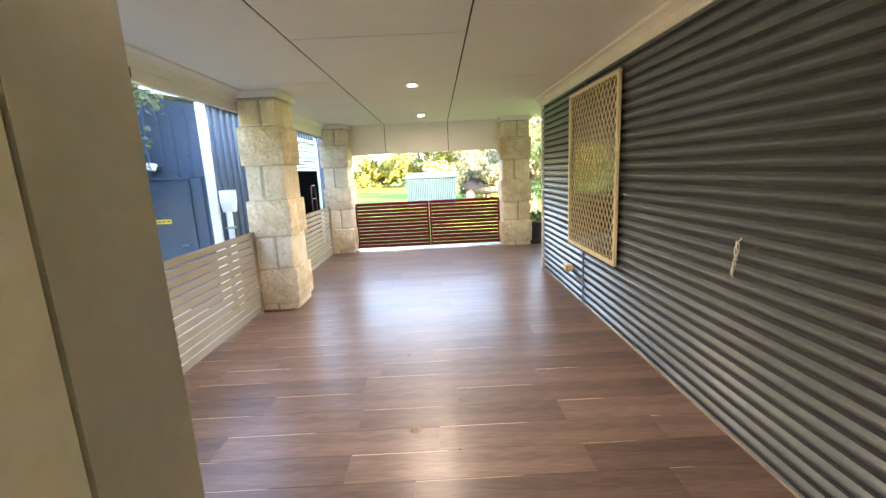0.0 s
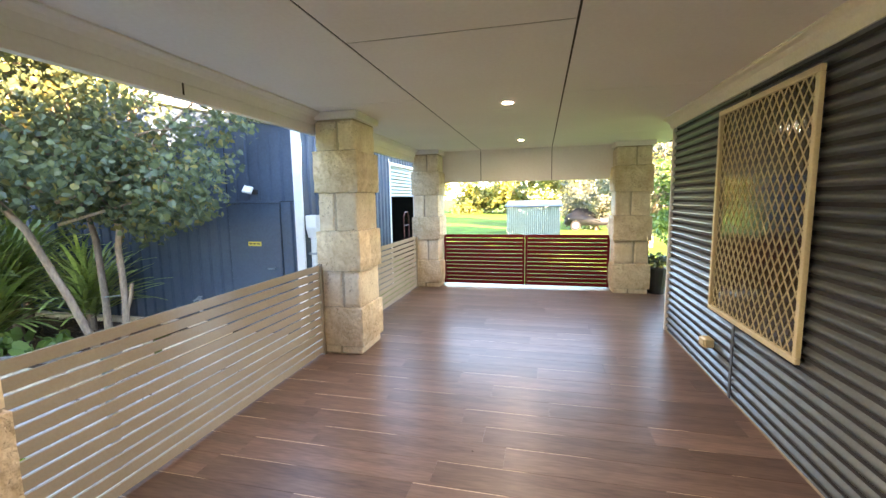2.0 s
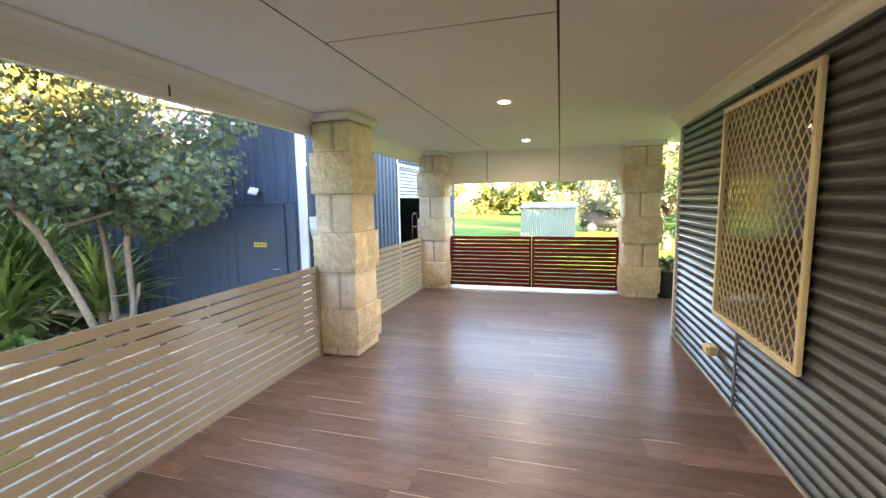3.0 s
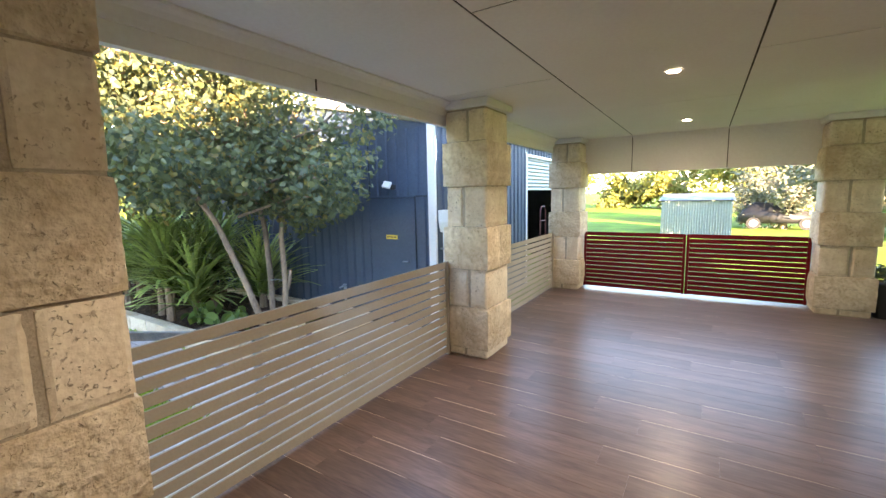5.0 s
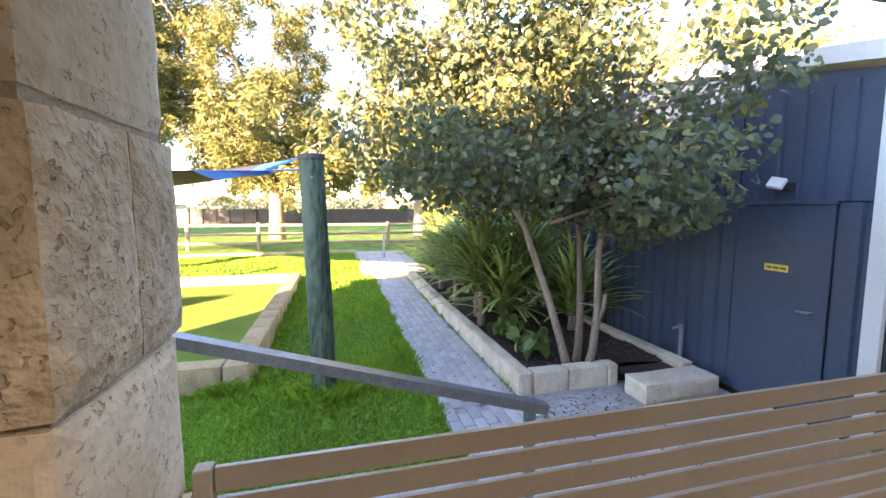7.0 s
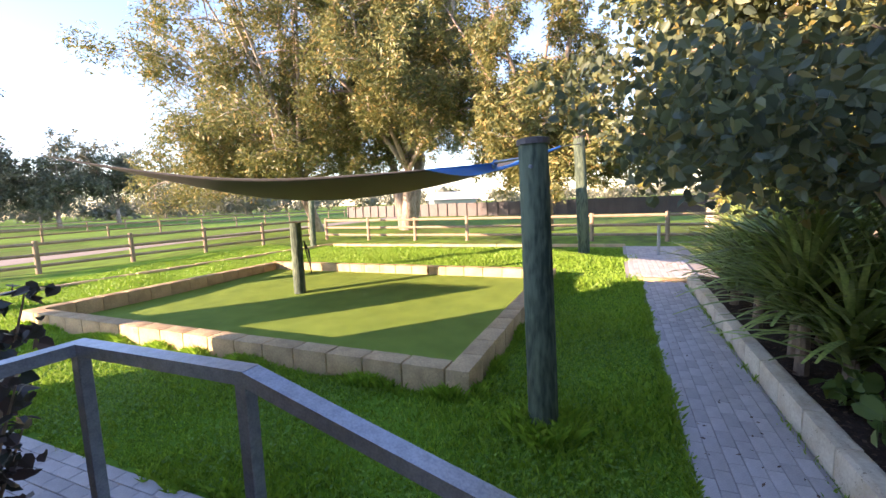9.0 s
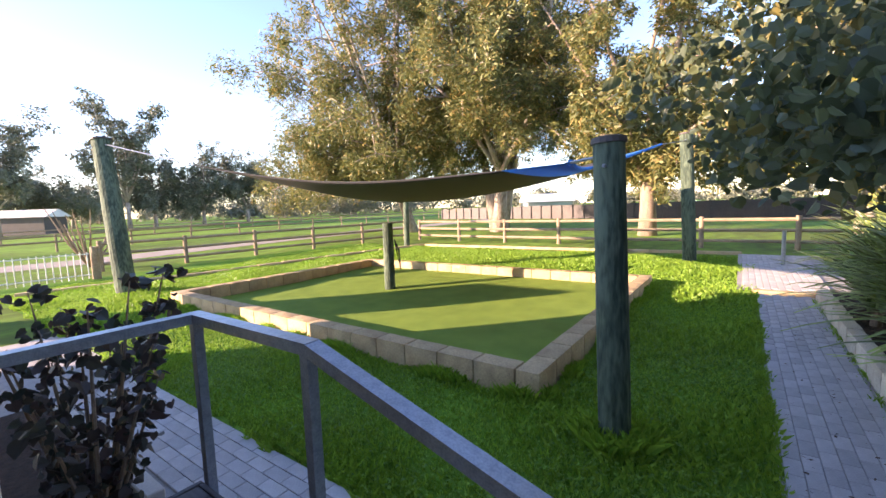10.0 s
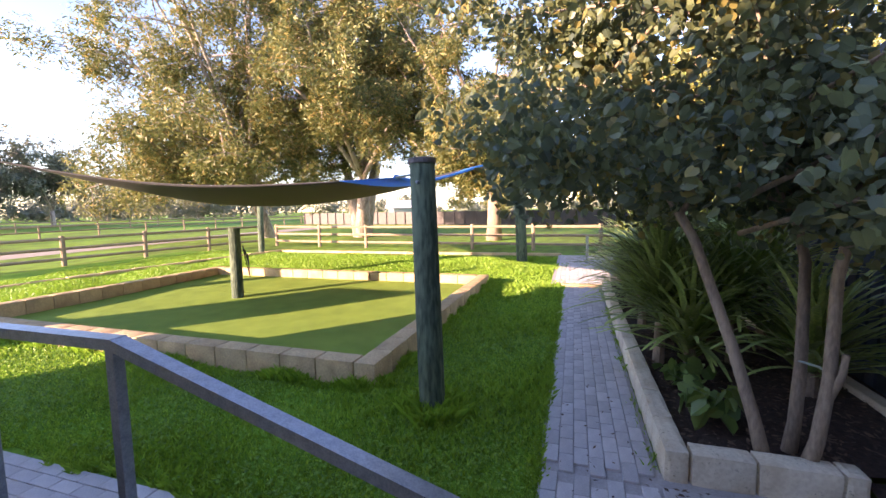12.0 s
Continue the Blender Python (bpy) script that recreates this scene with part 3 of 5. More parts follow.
for y in (10.47, 12.33):
    part("door_jamb", boxed(SX - 0.03, SX + 0.03, y, y + 0.055, -0.45, 2.36, bevel=0.003), M_WHITE, shed, "white roller door jamb")
part("door_head", boxed(SX - 0.03, SX + 0.03, 10.528, 12.328, 2.30, 2.36, bevel=0.003), M_WHITE, shed, "white roller door head")
part("roller_shutter", corrugated("x", 10.53, 12.325, 1.60, 2.30, SX - 0.02, 0.08, 0.008, per=6), M_GALV, shed, "half-raised ribbed roller shutter")

sd = thing("shed_door", -3.315, SY, -0.42, "closed flat dark blue steel shed door", "door")
part("leaf", boxed(-3.682, -2.815, SY - 0.012, SY + 0.01, -0.42, 1.50, bevel=0.003), M_BLUE, sd)
part("drip_head", boxed(-3.72, -2.79, SY - 0.035, SY - 0.015, 1.505, 1.535, bevel=0.003), M_BLUE, sd)
part("handle", tube(bmesh.new(), [(-2.92, SY - 0.012, 0.56), (-2.92, SY - 0.06, 0.56), (-3.02, SY - 0.065, 0.555)], [0.012, 0.012, 0.009], 8), M_GALV, sd, "silver lever handle")
sg = thing("door_sign", -3.25, SY - 0.016, 0.89, "small yellow sign plate on the blue shed door", "sign")
part("plate", boxed(-3.365, -3.145, SY - 0.018, SY - 0.0125, 0.88, 0.945, bevel=0.001), M_YELLOW, sg)
for k in range(3):
    part("line", boxed(-3.345 + k * 0.065, -3.295 + k * 0.065, SY - 0.0195, SY - 0.0182, 0.905, 0.92), M_BLACK, sg, "dark line of small print")
fl = thing("floodlight", -3.32, SY - 0.05, 1.69, "small white floodlight on the shed wall", "floodlight")
part("bracket", boxed(-3.22, -3.14, SY - 0.06, SY - 0.015, 1.63, 1.70, bevel=0.004), M_BLACK, fl, "dark bracket")
HB = boxed(-0.065, 0.065, -0.02, 0.02, -0.055, 0.055, bevel=0.006)
hb = part("head", HB, M_WHITE, fl, "white square lamp head")
hb.location, hb.rotation_euler = (-3.255, SY - 0.09, 1.70), (radians(-35), 0.2, 0.2)

dp = thing("downpipe", SX + 0.10, 7.13, -0.45, "white downpipe with a rain hopper on the blue shed", "downpipe")
part("pipe", tube(bmesh.new(), [(SX + 0.08, 7.13, -0.45), (SX + 0.08, 7.13, 1.0)], [0.045, 0.045], 12), M_WHITE, dp)
part("hopper", prism(bmesh.new(), [(SX + 0.02, 7.03, 1.32), (SX + 0.02, 7.23, 1.32), (SX + 0.02, 7.23, 1.15), (SX + 0.02, 7.18, 1.0), (SX + 0.02, 7.08, 1.0), (SX + 0.02, 7.03, 1.15)], (0.16, 0, 0)), M_WHITE, dp, "white rain hopper")
for z in (0.1, 0.75):
    part("strap", boxed(SX + 0.015, SX + 0.135, 7.075, 7.185, z, z + 0.03), M_GALV, dp)
tp = thing("garden_tap", -4.20, SY - 0.12, -0.42, "galvanised standpipe garden tap by the shed", "tap")
part("riser", tube(bmesh.new(), [(-4.20, SY - 0.12, -0.45), (-4.20, SY - 0.12, 0.07)], [0.022, 0.022], 8), M_GALV, tp)
part("spout", tube(bmesh.new(), [(-4.20, SY - 0.12, 0.07), (-4.20, SY - 0.17, 0.085), (-4.23, SY - 0.22, 0.06)], [0.02, 0.018, 0.014], 8), M_GALV, tp)
part("knob", boxed(-4.24, -4.16, SY - 0.13, SY - 0.11, 0.095, 0.11, bevel=0.004), M_GALV, tp)
tro = thing("hand_trolley", -2.2, 10.9, -0.45, "dark red tubular hand trolley by the roller door", "trolley")
part("frame", tube(bmesh.new(), [(-2.15, 10.55, -0.45), (-2.15, 10.55, 1.15), (-2.15, 10.62, 1.25), (-2.15, 10.82, 1.25), (-2.15, 10.9, 1.15), (-2.15, 10.9, -0.45)], [0.014] * 6, 8), M_TROLLEY, tro)
for z in (0.1, 0.5, 0.95):
    part("crossbar", tube(bmesh.new(), [(-2.15, 10.55, z), (-2.15, 10.9, z)], [0.011] * 2, 6), M_TROLLEY, tro)

# ---- ground ----
def ground_z(x, y):
    """Level by the house, rising gently to the far fences."""
    far = max(0.0, -x - 8.0)
    z = -0.5 + 0.30 * (1 - math.exp(-far / 12.0))
    south = max(0.0, -y - 8.0)
    z += 0.10 * (1 - math.exp(-south / 10.0))
    return z


gx = [-2500, -900, -400, -200, -120, -80, -60, -50] + [-40 + i * 1.0 for i in range(46)] + [8, 12, 20, 40, 80, 200, 500, 900, 2500]
gy = [-2500, -900, -400, -200, -120, -80, -60, -50, -40] + [-34 + i * 1.0 for i in range(52)] + [22, 28, 36, 50, 80, 150, 400, 900, 2500]
me = bpy.data.meshes.new("ground")
me.from_pydata([(x, y, ground_z(x, y)) for x in gx for y in gy], [], [(i * len(gy) + j, (i + 1) * len(gy) + j, (i + 1) * len(gy) + j + 1, i * len(gy) + j + 1) for i in range(len(gx) - 1) for j in range(len(gy) - 1)])
me.materials.append(M_FIELD)
me.shade_smooth()
ground = tagged(new("ground", me), "green grass lawn and paddocks running to the horizon", "ground", kind="structure")

rng = np.random.default_rng(5)


def sheet(x0, x1, y0, y1, dz, step=0.5):
    bm = bmesh.new()
    nx, ny = max(1, int((x1 - x0) / step)), max(1, int((y1 - y0) / step))
    vs = [[bm.verts.new((x0 + (x1 - x0) * i / nx, y0 + (y1 - y0) * j / ny, ground_z(x0 + (x1 - x0) * i / nx, y0 + (y1 - y0) * j / ny) + dz)) for j in range(ny + 1)] for i in range(nx + 1)]
    for i in range(nx):
        for j in range(ny):
            bm.faces.new((vs[i][j], vs[i + 1][j], vs[i + 1][j + 1], vs[i][j + 1]))
    return bm


lawn = tagged(part("lawn", sheet(-16.5, -2.97, -14.0, 3.91, 0.008), M_GRASS), "thick green lawn round the turf pit", "lawn", kind="structure")
pad = tagged(part("paving_bed", sheet(-3.0, -1.3, -6.0, 3.90, 0.010), M_PAVEBED), "sand bed under grey pavers beside the landing", "paving", kind="structure")
court = tagged(part("court_bed", sheet(-4.2, -1.3, 3.90, 7.0, 0.012), M_PAVEBED), "sand bed under grey pavers by the shed", "paving", kind="structure")
path = tagged(part("path_bed", sheet(-11.3, -4.2, 3.89, 4.77, 0.012), M_PAVEBED), "sand bed under the grey paver garden path", "path", kind="structure")
far_path = tagged(part("far_path", sheet(-17.2, -11.45, 3.6, 5.5, 0.05), M_PAVEBED), "raised far end of the grey paved path", "path", kind="structure")
part("step_edge", boxed(-11.47, -11.28, 3.85, 4.9, -0.55, ground_z(-11.4, 4) + 0.085, bevel=0.01), M_EDGE, far_path, "limestone step")

# turf pit with limestone edging
pit = thing("turf_pit", -8.2, -2.4, -0.5, "rectangular artificial-turf pit edged with limestone blocks", "turf pit", kind="structure")
part("turf", sheet(-11.35, -5.05, -6.75, 1.95, 0.02), M_TURF, pit, "green artificial turf")


def edging(parent, a, b, width, z_top, count, depth, name="edging_block", mat_=None, seed=0):
    a, b = Vector(a), Vector(b)
    d = b - a
    L = d.length / count
    kinds = [mesh_of(stone(L - 0.003, width, depth, 0.002, seed + k, 3), mat_ or M_STONE) for k in range(3)]
    for i in range(count):
        p = a + d * ((i + 0.5) / count)
        s = part(name, kinds[i % 3], None, parent)
        s.location = (p.x, p.y, z_top(p.x, p.y) - depth / 2)
        s.rotation_euler = (0, 0, math.atan2(d.y, d.x))


flat = lambda x, y: -0.185
edging(pit, (-4.93, 1.90), (-11.42, 1.91), 0.27, flat, 13, 0.38, mat_=M_EDGE, seed=1)
edging(pit, (-5.065, 1.76), (-5.19, -6.84), 0.27, flat, 17, 0.38, mat_=M_EDGE, seed=4)
edging(pit, (-11.29, 1.77), (-11.29, -6.84), 0.27, flat, 17, 0.38, mat_=M_EDGE, seed=7)
edging(pit, (-5.33, -6.71), (-11.15, -6.71), 0.27, flat, 12, 0.38, mat_=M_EDGE, seed=9)

# garden bed
bed = thing("garden_bed", -7.0, 5.8, -0.5, "raised garden bed with pale limestone block edging and mulch", "garden bed", kind="structure")
soil = sheet(-11.2, -4.25, 4.93, 6.98, 0.18, 0.15)
for v in soil.verts:
    v.co.z += 0.04 * noise.noise(v.co * 3)
part("soil", soil, M_MULCH, bed, "dark mulch")
part("soil", sheet(-4.25, -3.93, 5.99, 6.72, 0.15, 0.15), M_MULCH, bed)
edging(bed, (-4.11, 4.86), (-11.2, 4.86), 0.17, lambda x, y: -0.248 + 0.02 * max(0, -x - 8), 13, 0.30, seed=12)
for ya, yb, k in ((4.955, 5.36, 15), (5.36, 5.84, 16), (5.84, 5.98, 17)):
    edging(bed, (-4.20, ya), (-4.20, yb), 0.19, lambda x, y: -0.252, 1, 0.30, seed=k)
part("step_block", stone(0.92, 0.33, 0.22, 0.004, 33, 4), M_STONE, bed, "worn limestone step block")
bed.children[-1].location = (-3.76, 6.36, -0.38)
bed.children[-1].rotation_euler = (0, 0, radians(91))
dslab = tagged(part("door_slab", boxed(-3.53, -2.45, 5.84, 6.985, -0.5, -0.43, bevel=0.015), M_CONC), "pale concrete slab at the shed door", "slab", kind="structure")

# ---- landing, ramp and rail ----
land = thing("landing", -1.73, 1.75, -0.5, "dark grey composite-board landing at verandah level with a ramp", "landing", kind="structure")
part("bearer", boxed(-2.10, -1.31, 1.24, 2.24, -0.46, 0.004), M_DECK, land)
part("fascia", boxed(-2.13, -1.31, 1.205, 1.235, -0.26, 0.030, bevel=0.003), M_DECK, land)
part("fascia", boxed(-2.13, -2.103, 1.238, 2.26, -0.26, 0.030, bevel=0.003), M_DECK, land)
proto = mesh_of(boxed(-0.392, 0.392, -0.066, 0.066, -0.012, 0.012, bevel=0.004), M_DECK)
for i in range(7):
    s = part("board", proto, None, land)
    s.location = (-1.705, 1.31 + i * 0.14, 0.018)
part("ramp", prism(bmesh.new(), [(-2.10, 2.27, -0.5), (-2.10, 2.27, 0.02), (-2.10, 3.98, -0.455), (-2.10, 3.98, -0.5)], (0.78, 0, 0)), M_CONC, land, "pale concrete ramp")
rail = thing("handrail", -2.15, 1.4, -0.2, "galvanised square-tube handrail round the landing and down the ramp", "handrail")
part("top_tube", bar(bmesh.new(), (-1.33, 1.275, 0.962), (-2.135, 1.275, 0.962), 0.07, 0.05), M_GALV, rail)
part("top_tube", bar(bmesh.new(), (-2.155, 1.24, 0.9625), (-2.16, 2.25, 0.9625), 0.07, 0.05), M_GALV, rail)
part("top_tube", bar(bmesh.new(), (-2.16, 2.235, 0.9635), (-2.16, 4.02, 0.435), 0.07, 0.05), M_GALV, rail)
for x, y, z0, z1 in ((-2.157, 1.265, -0.47, 0.938), (-2.16, 2.22, -0.47, 0.938), (-2.16, 3.93, -0.47, 0.437)):
    part("post", boxed(x - 0.025, x + 0.025, y - 0.025, y + 0.025, z0, z1, bevel=0.003), M_GALV, rail)

# ---- shade sail and its posts ----
def pole(name, base, top, r, label, cap=True):
    p = thing(name, *base, label, "post", "shade sail posts")
    bm = bmesh.new()
    b, t = Vector(base), Vector(top)
    tube(bm, [b - Vector((0, 0, 0.1)), b + (t - b) * 0.33, b + (t - b) * 0.66, t], [r, r * 0.99, r * 0.96, r * 0.94], 18)
    part("pole", bm, M_POLE, p, smooth=False)
    if cap:
        d = (t - b).normalized()
        part("cap", tube(bmesh.new(), [t - d * 0.02, t + d * 0.025, t + d * 0.032], [r * 1.06, r * 1.06, r * 0.9], 18), M_DARKFENCE, p, "dark metal cap")
        part("eye_bolt", tube(bmesh.new(), [t - d * 0.2, t - d * 0.2 + Vector((0.04, 0, 0)) + Vector((r, 0, 0))], [0.014, 0.014], 8), M_GALV, p)
    return p


pole("shade_post", (-4.63, 2.82, -0.5), (-4.66, 2.75, 1.97), 0.128, "thick green treated timber shade post in the lawn")
pole("shade_post", (-15.6, 2.41, -0.37), (-15.55, 2.25, 3.42), 0.19, "green treated timber shade post by the far path")
pole("shade_post", (-5.06, -9.55, -0.48), (-5.14, -10.5, 3.62), 0.24, "leaning weathered green shade post")
pole("shade_post", (-16.85, -9.88, -0.34), (-16.85, -9.82, 1.95), 0.14, "slim timber post by the rail fence", cap=False)
stub = pole("short_post", (-8.64, -3.42, -0.49), (-8.65, -3.42, 1.166), 0.135, "short dark green post standing in the turf pit", cap=False)
for k in range(3):
    pts = [(-8.75 - 0.03 * k, -3.30 + 0.04 * k, 0.75 - 0.10 * k), (-8.78, -3.18, 0.4 - 0.1 * k), (-8.78, -3.16, 0.0), (-8.74, -3.22, 0.4), (-8.74, -3.28, 0.7)]
    part("rope", tube(bmesh.new(), pts, [0.016] * 5, 6), M_BLACK, stub, "dark coiled rope")

sail = thing("shade_sail", -9.0, -3.5, 2.0, "sagging dark grey shade sail strung between posts", "shade sail")
CA, CB, CC, CD = Vector((-4.95, 2.35, 1.86)), Vector((-12.8, 1.98, 2.86)), Vector((-15.4, -8.9, 1.78)), Vector((-5.72, -6.8, 2.70))
N = 28
SB = bmesh.new()
grid = []
for i in range(N + 1):
    u = i / N
    row = []
    for j in range(N + 1):
        w = j / N
        p = (CA * (1 - u) + CB * u) * (1 - w) + (CD * (1 - u) + CC * u) * w
        mid = (CA + CB + CC + CD) / 4
        e = 4 * u * (1 - u) * (1 - 4 * w * (1 - w)) + 4 * w * (1 - w) * (1 - 4 * u * (1 - u))
        p = p.lerp(mid, 0.13 * e)
        p.z -= 0.62 * (4 * u * (1 - u) * 0.45 + 4 * w * (1 - w) * 0.55) * (0.75 + 0.25 * 16 * u * (1 - u) * w * (1 - w))
        row.append(SB.verts.new(p))
    grid.append(row)
for i in range(N):
    for j in range(N):
        SB.faces.new((grid[i][j], grid[i + 1][j], grid[i + 1][j + 1], grid[i][j + 1]))
ends = [[r.co.copy() for r in (grid[0][0], grid[N][0], grid[N][N], grid[0][N])][k] for k in range(4)]
edge_pts = [g.co.copy() for g in [grid[i][0] for i in range(N + 1)]]
cl = part("cloth", SB, M_SAIL, sail, smooth=True)
cl.data.materials.append(M_SAILBLUE)
for k, pf in enumerate(cl.data.polygons):
    if k % N < 2:
        pf.material_index = 1
sol = cl.modifiers.new("thick", "SOLIDIFY")
sol.thickness = 0.006
part("edge_webbing", tube(bmesh.new(), edge_pts, [0.03] * len(edge_pts), 6), M_SAILBLUE, sail, "blue edge webbing")
for a, b in ((ends[0], (-4.70, 2.68, 1.86)), (ends[1], (-15.45, 2.26, 3.2)), (ends[2], (-16.8, -9.75, 1.85)), (ends[3], (-5.15, -10.3, 3.50))):
    part("tether", tube(bmesh.new(), [a, b], [0.014, 0.014], 6), M_GALV, sail, "steel tether")

# ---- fences in the distance ----
def rail_fence(a, b, n, h, label, cat_group, mat_, rails=3, r=0.085):
    a, b = Vector(a), Vector(b)
    f = thing("rail_fence", *((a + b) / 2), label, "fence", cat_group)
    f.location.z = ground_z(f.location.x, f.location.y)
    post_mesh = mesh_of(tube(bmesh.new(), [(0, 0, -0.1), (0, 0, h)], [r, r * 0.95], 10), mat_)
    pts = [a + (b - a) * (i / n) for i in range(n + 1)]
    for p in pts:
        s = part("post", post_mesh, None, f)
        s.location = (p.x, p.y, ground_z(p.x, p.y))
    for p, q in zip(pts, pts[1:]):
        for k in range(rails):
            z = h * (0.90 - k * 0.33)
            part("rail", tube(bmesh.new(), [(p.x, p.y, ground_z(p.x, p.y) + z), (q.x, q.y, ground_z(q.x, q.y) + z)], [0.062, 0.062], 6), mat_, f)
    return f


rail_fence((-19.55, -11.2, 0), (-19.0, 7.93, 0), 7, 1.15, "weathered timber post and rail paddock fence", "paddock fences", M_RAILWOOD)
rail_fence((-19.4, -12.2, 0), (-6.2, -15.75, 0), 5, 1.15, "weathered timber post and rail fence along the track", "paddock fences", M_RAILWOOD)
kb = thing("garden_kerb", -12, -8, -0.4, "low limestone kerb at the edge of the lawn", "kerb", kind="structure")
kz = lambda x, y: ground_z(x, y) + 0.10
edging(kb, (-17.1, -8.9), (-17.2, -1.0), 0.2, kz, 10, 0.22, mat_=M_EDGE, seed=20)
edging(kb, (-17.2, -1.0), (-17.4, 3.7), 0.2, kz, 7, 0.22, mat_=M_EDGE, seed=22)
edging(kb, (-17.2, -9.0), (-3.3, -11.9), 0.2, kz, 16, 0.22, mat_=M_EDGE, seed=24)

steel = tagged(part("steel_fence", prism(bmesh.new(), [(-48, -30, -0.4), (-43, 14, -0.4), (-43, 14, 1.3), (-48, -30, 1.3)], (-0.06, 0, 0)), M_DARKFENCE), "long dark steel panel boundary fence", "fence", kind="structure")
for i in range(36):
    f = i / 35
    part("post", boxed(-48 + 5 * f + 0.02, -48 + 5 * f + 0.12, -30 + 44 * f - 0.05, -30 + 44 * f + 0.05, -0.4, 1.36), M_DARKFENCE, steel)

# green shed past the gate
gs = thing("garden_shed", 0.4, 25.0, -0.5, "small pale green ribbed steel garden shed", "shed")
part("wall", corrugated("Y", -0.5, 1.05, -0.95, 1.80, 24.0, 0.10, 0.01, per=6), M_SHEDGREEN, gs)
part("side", boxed(1.78, 1.80, 24.02, 26.5, -0.5, 1.2), M_SHEDGREEN, gs)
part("side", boxed(-0.95, -0.93, 24.02, 26.5, -0.5, 1.2), M_SHEDGREEN, gs)
part("back", boxed(-0.92, 1.77, 26.4, 26.42, -0.5, 1.3), M_SHEDGREEN, gs)
RF = corrugated("y", -1.05, 1.90, 0, 2.9, 0, 0.16, 0.02, per=6)
for v in RF.verts:
    v.co = Vector((v.co.x, 23.85 + v.co.z, 1.10 + 0.09 * v.co.z + v.co.y))
part("roof", RF, M_GALV, gs, "pale corrugated roof")

# pot plant by the end pillar
pt = thing("pot_plant", 2.62, 8.75, 0, "leafy plant in a tall black pot by the end pillar", "pot plant")
part("pot", tube(bmesh.new(), [(2.62, 8.75, 0), (2.62, 8.75, 0.36), (2.62, 8.75, 0.40), (2.62, 8.75, 0.41)], [0.12, 0.16, 0.165, 0.15], 16), M_BLACK, pt)
part("leaves", scatter(rng, [(2.62, 8.75, 0.5, 0.16, 0.16, 0.12)], 160, 0.10, 0.05, M_LEAF), None, pt)


# ---- trees ----
def tree(name, label, x, y, z0, height, limbs, spread, r0, count, leaf, width, leaf_m, bark_m, seed, low=0.35, droop=0.6, lean=(0, 0), clump=0.16, twigs=1, stems=1):
    """A forked tree: tapered stems, limbs that fork and rise, twigs, and hanging leaf clumps round their outer ends."""
    rr = random.Random(seed)
    t = thing(name, x, y, z0, label, "tree")
    bm = bmesh.new()
    base = Vector((x, y, z0 - 0.15))
    forks = []
    for k in range(stems):
        a = math.tau * k / stems + 0.6
        off = Vector((math.cos(a), math.sin(a), 0)) * (spread * 0.16 if stems > 1 else 0)
        f = base + off + Vector((lean[0] * 0.3, lean[1] * 0.3, height * (0.16 + 0.05 * k)))
        tube(bm, [base + off * 0.08, base.lerp(f, 0.5) + Vector((rr.uniform(-.1, .1), rr.uniform(-.1, .1), 0)) * r0, f], [r0 * 1.25, r0, r0 * 0.85], 10)
        forks.append(f)
    clumps = []
    for i in range(limbs):
        fork = forks[i % stems]
        a = math.tau * (i + rr.uniform(-0.3, 0.3)) / limbs
        out = spread * rr.uniform(0.35, 1.0)
        top = height * rr.uniform(low + 0.12, 1.0) * (1 - 0.25 * (out / spread) ** 2)
        tip = Vector((x + lean[0] + out * math.cos(a), y + lean[1] + out * math.sin(a), z0 + top))
        mid = fork.lerp(tip, 0.5) + Vector((rr.uniform(-1, 1), rr.uniform(-1, 1), rr.uniform(0, 1))) * spread * 0.10
        tube(bm, [fork, fork.lerp(mid, 0.5), mid, mid.lerp(tip, 0.5), tip], [r0 * 0.42, r0 * 0.36, r0 * 0.27, r0 * 0.17, r0 * 0.05], 7)
        ends = [tip, mid.lerp(tip, 0.55)]
        for k in range(6):
            s = mid.lerp(tip, rr.uniform(-0.4, 0.9))
            e = s + Vector((rr.uniform(-1, 1), rr.uniform(-1, 1), rr.uniform(-0.6, 0.55))) * spread * 0.36
            tube(bm, [s, s.lerp(e, 0.5) + Vector((0, 0, spread * 0.03)), e], [r0 * 0.18, r0 * 0.11, r0 * 0.04], 5)
            ends.append(e)
            for q in range(twigs - 1):
                b = s.lerp(e, rr.uniform(0.4, 1.0))
                g = b + Vector((rr.uniform(-1, 1), rr.uniform(-1, 1), rr.uniform(-0.7, 0.6))) * spread * 0.17
                tube(bm, [b, g], [r0 * 0.08, r0 * 0.03], 4)
                ends.append(g)
        for e in ends:
            q = spread * clump * rr.uniform(0.6, 1.4)
            clumps.append((e.x, e.y, e.z, q, q, q * (0.8 if twigs == 1 else 1.15)))
            clumps.append((e.x + rr.uniform(-q, q), e.y + rr.uniform(-q, q), e.z + rr.uniform(-q, q), q * 0.55, q * 0.55, q * 0.6))
    part("trunk", bm, bark_m, t, smooth=True)
    part("crown", scatter(np.random.default_rng(seed), clumps, count, leaf, width, leaf_m, droop, edge=0.45 if twigs == 1 else 0.75), None, t)
    return t


tree("gum_tree", "tall spreading gum tree with white forked trunk behind the fence", -26.2, -9.6, -0.3, 25, 20, 8.5, 0.42, 150000, 0.30, 0.075, M_GUM, M_GUMBARK, 11, low=0.08, clump=0.10, twigs=4, stems=3)
